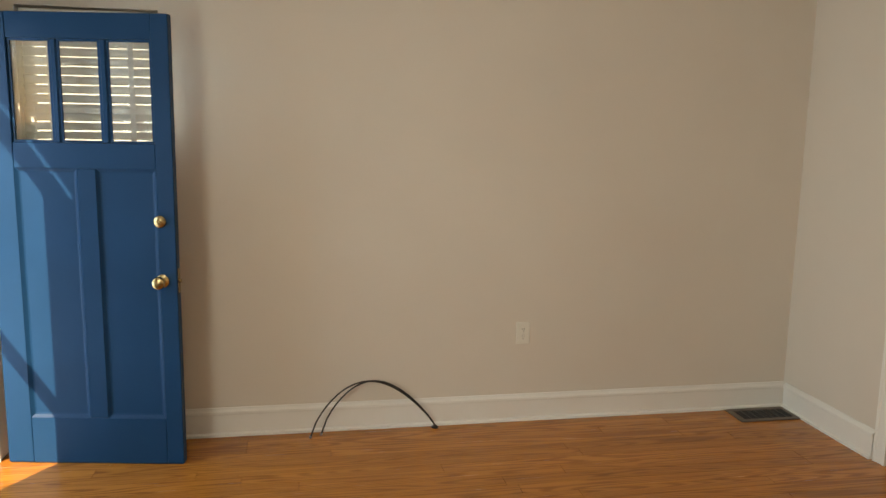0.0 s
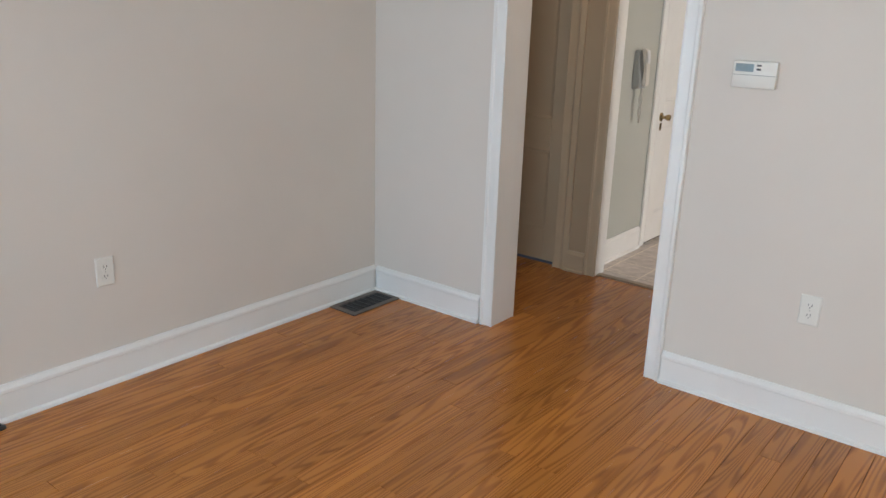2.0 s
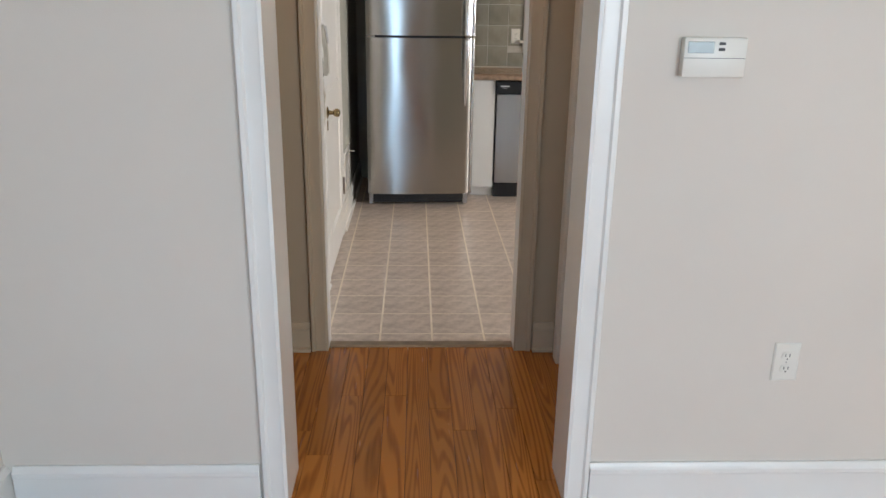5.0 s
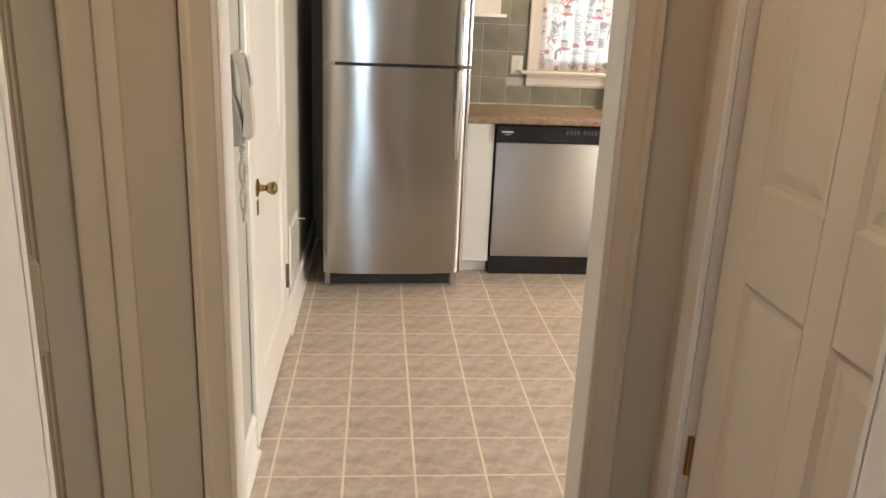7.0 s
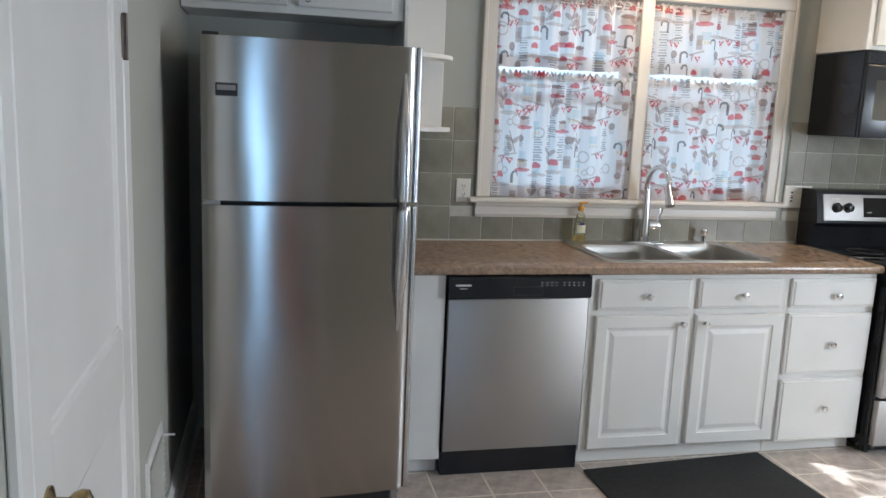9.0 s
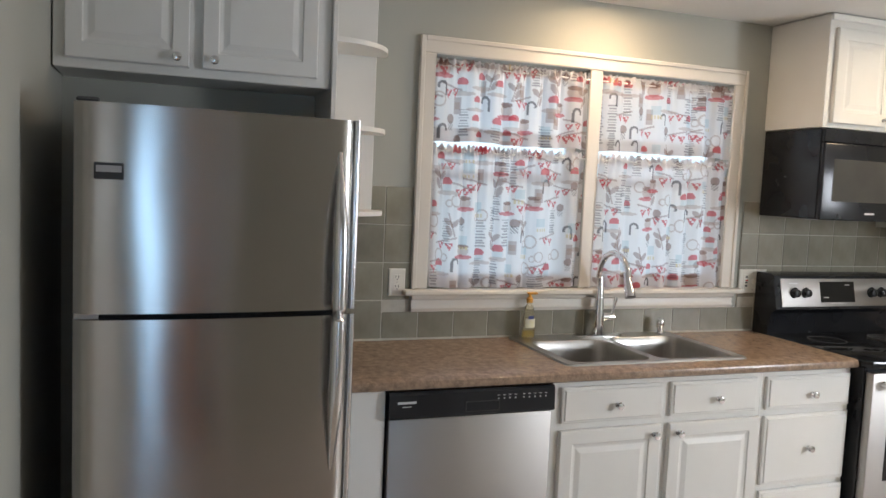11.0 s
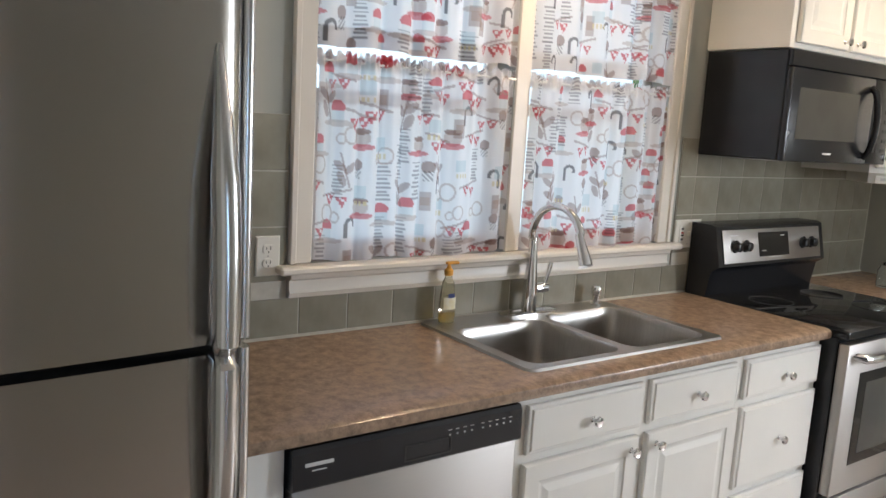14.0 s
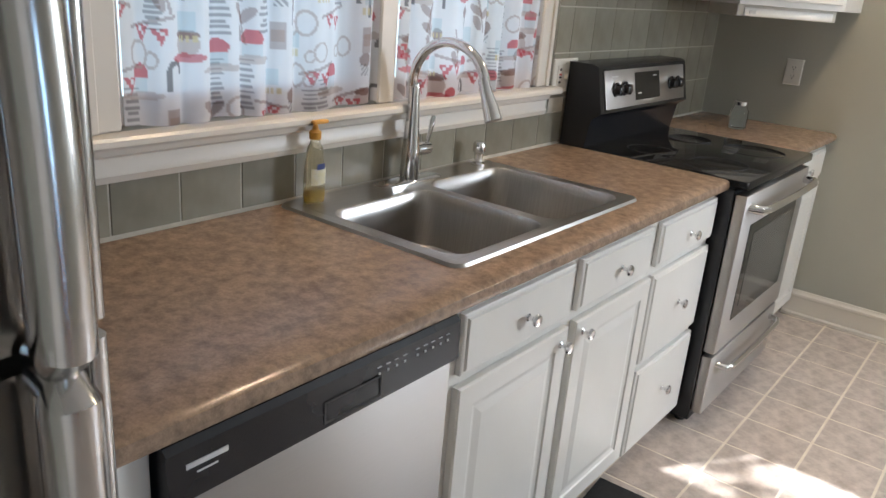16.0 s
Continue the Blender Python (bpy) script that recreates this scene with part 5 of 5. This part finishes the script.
# ---- curtains ----
def stamp_print(w, h, res, rng):
    """The printed cloth as a grid of colours: cups, bunting, recipe text, leaves and jars on white."""
    nu, nv = int(w / res) + 1, int(h / res) + 1
    U, V = np.meshgrid(np.arange(nu) * res, np.arange(nv) * res)
    img = np.empty((nv, nu, 3))
    img[:] = (0.87, 0.84, 0.83)
    red, brown, dark, tan, teal, straw = (0.60, 0.05, 0.07), (0.27, 0.15, 0.12), (0.09, 0.08, 0.085), (0.50, 0.37, 0.31), (0.42, 0.58, 0.62), (0.75, 0.62, 0.35)
    step = 0.090
    kinds = ("cup", "flag", "text", "leaf", "jar", "hook", "cap", "line", "label", "text", "cupcake", "flag", "cap")
    row = 0
    v = 0.02
    while v < h + step:
        u = -0.02 + (row % 2) * step / 2
        while u < w + step:
            k = kinds[rng.randrange(len(kinds))]
            cu, cv = u + rng.uniform(-0.028, 0.028), v + rng.uniform(-0.024, 0.024)
            size = rng.uniform(1.55, 2.0)
            flip = rng.choice((-1, 1))
            x, y = (U - cu) * flip / size, (V - cv) / size

            def ink(mask, c, a=0.9):
                img[mask] = img[mask] * (1 - 0.84 * a) + np.array(c) * 0.84 * a
            if k == "cup":
                ink((x / 0.020) ** 2 + ((y - 0.004) / 0.016) ** 2 < 1, tan, 0.7)
                ink(((x / 0.020) ** 2 + ((y - 0.016) / 0.006) ** 2 < 1), brown)
                ink(((x / 0.030) ** 2 + ((y + 0.012) / 0.006) ** 2 < 1), red, 0.8)
            elif k == "flag":
                for j in range(2):
                    a = x - j * 0.026 + 0.012
                    ink((abs(a) < 0.012 - 0.55 * (0.012 - y - j * 0.004)) & (y + j * 0.004 < 0.012) & (y > -0.014) & (((np.floor(a / 0.005) + np.floor(y / 0.005)) % 3) > 0), red)
                ink((abs(y - 0.015 - 0.2 * x) < 0.0022) & (abs(x) < 0.034), brown, 0.6)
            elif k == "text":
                ln = np.floor((y + 0.03) / 0.0064)
                ink((abs(x) < 0.013 - 0.004 * ((ln * 7) % 3) / 2) & (abs(y) < 0.030) & (((y + 0.03) / 0.0064 % 1) < 0.5), dark, 0.62)
            elif k == "leaf":
                for j, (ox, oy, t) in enumerate(((0.010, 0.008, 0.6), (-0.010, 0.004, -0.7), (0.006, -0.014, 1.1))):
                    p, q = (x - ox) * math.cos(t) + (y - oy) * math.sin(t), -(x - ox) * math.sin(t) + (y - oy) * math.cos(t)
                    ink((p / 0.014) ** 2 + (q / 0.0065) ** 2 < 1, brown, 0.65)
                ink((abs(x - 0.3 * y) < 0.002) & (abs(y) < 0.03), brown, 0.6)
            elif k == "jar":
                ink((abs(x) < 0.011) & (abs(y) < 0.018), brown, 0.55)
                ink((abs(x) < 0.0085) & (abs(y) < 0.008), tan, 0.8)
            elif k == "hook":
                r = np.hypot(x, y - 0.006)
                ink(((abs(r - 0.010) < 0.003) & (y > 0.002)) | ((abs(x + 0.010) < 0.003) & (y < 0.006) & (y > -0.016)), dark, 0.9)
            elif k == "cap":
                ink(((x / 0.014) ** 2 + ((y - 0.004) / 0.011) ** 2 < 1) & (y > -0.001), red)
                ink((abs(x) < 0.012) & (y < -0.001) & (y > -0.018), teal, 0.35)
                ink(((x / 0.034) ** 2 + ((y + 0.020) / 0.005) ** 2 < 1), tan, 0.6)
            elif k == "label":
                ink((abs(x) < 0.014) & (abs(y) < 0.011), teal, 0.45)
                ink((abs(x) < 0.016) & (abs(y + 0.018) < 0.004) & ((np.floor(x / 0.004) % 2) == 0), straw, 0.9)
            elif k == "line":
                ink((abs(np.hypot(x, y) - 0.014) < 0.0018) | (abs(np.hypot(x - 0.02, y + 0.006) - 0.008) < 0.0016), tan, 0.7)
            else:
                ink(((x / 0.012) ** 2 + ((y - 0.008) / 0.010) ** 2 < 1), brown, 0.8)
                ink((abs(x) < 0.010 + 0.15 * y) & (y < 0.002) & (y > -0.016) & (np.floor((x + y) / 0.004) % 2 == 0), dark, 0.6)
            u += step * rng.uniform(0.85, 1.15)
        v += step * 0.74
        row += 1
    return img


def curtain(y0, y1, z0, z1, seed, label):
    rng = random.Random(seed)
    res, full = 0.0033, 1.28
    w, h = (y1 - y0), (z1 - z0)
    img = stamp_print(w * full, h, res, rng)
    nv, nu, _ = img.shape
    s, v = np.linspace(0, 1, nu), np.linspace(0, 1, nv)
    ph1 = np.cumsum(np.abs(np.interp(np.linspace(0, 1, nu), np.linspace(0, 1, 12), [rng.uniform(0.6, 1.5) for _ in range(12)]))) / nu
    amp = np.interp(np.linspace(0, 1, nu), np.linspace(0, 1, 9), [rng.uniform(0.3, 1.0) for _ in range(9)])
    lean = np.interp(np.linspace(0, 1, nu), np.linspace(0, 1, 7), [rng.uniform(-0.1, 0.1) for _ in range(7)])
    S, Vv = np.meshgrid(s, v)
    top = np.clip((Vv - (1 - 0.05 / h)) / (0.05 / h), 0, 1)
    fold = amp[None, :] * np.sin(2 * math.pi * (7 * ph1[None, :] + lean[None, :] * (1 - Vv)))
    X = 7.094 + 0.021 * fold * (1 - 0.75 * top) + 0.0055 * top * np.sin(2 * math.pi * 34 * ph1[None, :]) + 0.003 * np.sin(2 * math.pi * 23 * ph1[None, :]) * Vv
    pinch = np.clip(1 - np.abs(Vv - (1 - 0.022 / h)) / (0.004 / h), 0, 1)
    X = X + 0.002 * pinch
    Y = y0 + w * S + 0.006 * np.cos(2 * math.pi * 7 * ph1[None, :]) * (1 - top)
    hem = np.interp(s, np.linspace(0, 1, 10), [rng.uniform(-0.006, 0.006) for _ in range(10)])
    crown = 0.010 * np.sin(2 * math.pi * 26 * ph1)
    Z = z0 + h * Vv + hem[None, :] * (1 - Vv) + crown[None, :] * (Vv ** 30)
    ob = thing("curtain", (7.097, (y0 + y1) / 2, z0), label, "curtain", "cafe curtains")

    def sheet(name, lo, hi, dx):
        """One layer of the cloth, from row lo to row hi."""
        me = bpy.data.meshes.new(name)
        n = hi - lo
        co = np.stack([X[lo:hi] + dx, Y[lo:hi], Z[lo:hi]], -1).reshape(-1, 3) - np.array(BASE[ob])
        idx = np.arange(nu * n).reshape(n, nu)
        q = np.stack([idx[:-1, :-1], idx[:-1, 1:], idx[1:, 1:], idx[1:, :-1]], -1).reshape(-1, 4)
        me.vertices.add(len(co))
        me.vertices.foreach_set("co", co.ravel())
        me.loops.add(q.size)
        me.loops.foreach_set("vertex_index", q.ravel().astype(np.int32))
        me.polygons.add(len(q))
        me.polygons.foreach_set("loop_start", np.arange(0, q.size, 4, dtype=np.int32))
        me.update(calc_edges=True)
        at = me.color_attributes.new("print", "FLOAT_COLOR", "POINT")
        at.data.foreach_set("color", np.concatenate([img[lo:hi].reshape(-1, 3), np.ones((nu * n, 1))], 1).ravel())
        me.materials.append(COTTON)
        me.shade_smooth()
        c = new(name, me)
        c.parent = ob
        BASE[c] = BASE[ob]
        return c

    sheet("cloth", 0, nv, 0.0)
    sheet("hem", 0, int(0.06 / res), 0.003)
    sheet("rod_pocket", nv - int(0.045 / res), nv, 0.010)
    zr = z1 - 0.022
    part("rod", tube([(7.100, y0 - 0.004, zr), (7.100, y1 + 0.004, zr)], 0.004, 8), TRIM, ob, "thin white tension rod")
    return ob


curtain(1.003, 1.727, 1.756, 2.088, 3, "upper cafe curtain printed with cups and red bunting")
curtain(0.218, 0.937, 1.756, 2.088, 5, "upper cafe curtain printed with cups and red bunting")
curtain(1.003, 1.727, 1.137, 1.736, 7, "lower cafe curtain printed with cups and recipe text")
curtain(0.218, 0.937, 1.137, 1.736, 9, "lower cafe curtain printed with cups and recipe text")

# ---- pieces: backsplash tiles, floor tiles, floor boards ----
MESHES = {}


def piece(name, key, size, at, material, parent, bevel):
    """A bevelled block from shared mesh data; size in x, y, z, at: its low corner."""
    k = (name, key)
    if k not in MESHES:
        sx, sy, sz = size
        bm = boxm(bmesh.new(), 0, sx, 0, sy, 0, sz)
        if bevel:
            bmesh.ops.bevel(bm, geom=bm.edges[:], offset=bevel, segments=1, affect="EDGES")
        MESHES[k] = mesh_of(name, bm, material)
    ob = new(name, MESHES[k])
    ob.location = at
    ob.parent = parent
    return ob


bs = structure("backsplash", boxes((7.1005, 7.1065, -1.4485, 2.235, 0.916, 1.034), (7.1005, 7.1065, 1.802, 2.235, 1.0342, 1.557), (7.1005, 7.1065, -1.4485, 0.104, 1.0342, 1.557)), GROUT, "grey-green square tile backsplash with pale grout")
G = 0.004
js = [1.922 + 0.160 * k for k in range(-22, 3)]
zs = [0.917, 1.083, 1.241, 1.399, 1.557]
for ya in js:
    lo, hi = max(ya, -1.447), min(ya + 0.160, 2.234)
    if hi - lo < 0.02:
        continue
    for i in range(4):
        z0, z1 = zs[i], zs[i + 1]
        y0, y1 = lo, hi
        if i == 0:
            if y1 > 0.106 and y0 < 1.80:
                z1 = 1.0345
        elif y1 > 0.106 and y0 < 1.802:
            if y0 < 0.106 and y1 > 0.106:
                y1 = 0.104
            elif y0 < 1.802 and y1 > 1.802:
                y0 = 1.802
            else:
                continue
        if y1 - y0 < 0.015:
            continue
        piece("tile", (round(y1 - y0, 4), round(z1 - z0, 4)), (0.004, y1 - y0 - G, z1 - z0 - G), (7.0985, y0 + G / 2, z0 + G / 2), TILE, bs, 0.0012)

kf = structure("floor_kitchen", boxes((3.846, 7.106, -1.449, 3.124, -0.03, -0.0015)), FGROUT, "square mottled grey tile floor with cream joints")
T = 0.2338
for i in range(15):
    for j in range(-18, 4):
        x0, y0 = 3.946 + (i - 1) * T, 2.578 + (j - 1) * T
        a0, a1, b0, b1 = max(x0, 3.847), min(x0 + T, 7.105), max(y0, -1.448), min(y0 + T, 3.123)
        if a1 - a0 < 0.02 or b1 - b0 < 0.02 or (a0 > 6.56 and b1 < 2.24):
            continue
        piece("tile", ("f", round(a1 - a0, 4), round(b1 - b0, 4)), (a1 - a0 - 0.009, b1 - b0 - 0.009, 0.006), (a0 + 0.0045, b0 + 0.0045, -0.0066), VINYL, kf, 0.0008)

lf = structure("floor_living", boxes((-1.379, 2.703, -2.979, 3.849, -0.03, -0.014), (2.703, 3.806, 2.051, 4.479, -0.03, -0.014)), GAPWOOD, "varnished pine strip floor with dark joints")
BW = 0.083
rng = random.Random(11)
far = bmesh.new()
count = 0
y = 3.848
while y - BW > -2.98:
    y0, y1 = y - BW, y
    in_hall = y0 > 2.0
    x = -1.378
    end = 3.803 if in_hall else 2.7025
    while x < end - 0.01:
        ln = rng.choice((0.9, 1.2, 1.5, 1.8, 2.2)) * (0.5 if x < -1.37 else 1)
        x1 = min(x + ln, end)
        if end - x1 < 0.25:
            x1 = end
        if y1 > -0.2 and count < 290:
            piece("plank", ("w", round(x1 - x, 3)), (x1 - x - 0.0012, BW - 0.0016, 0.012), (x + 0.0006, y0 + 0.0008, -0.0121), PINE, lf, 0.0008)
            count += 1
        else:
            boxm(far, x + 0.0006, x1 - 0.0006, y0 + 0.0008, y1 - 0.0008, -0.0121, -0.0001)
        x = x1
    y -= BW
yy = 3.8495
while yy < 4.47:
    boxm(far, 2.8825, 3.778, yy, min(yy + BW - 0.0016, 4.478), -0.0121, -0.0001)
    yy += BW
BASE[lf] = Vector((0, 0, 0))
tagged(part("far_planks", far, PINE, lf, "pine boards", False), kind="stuff")
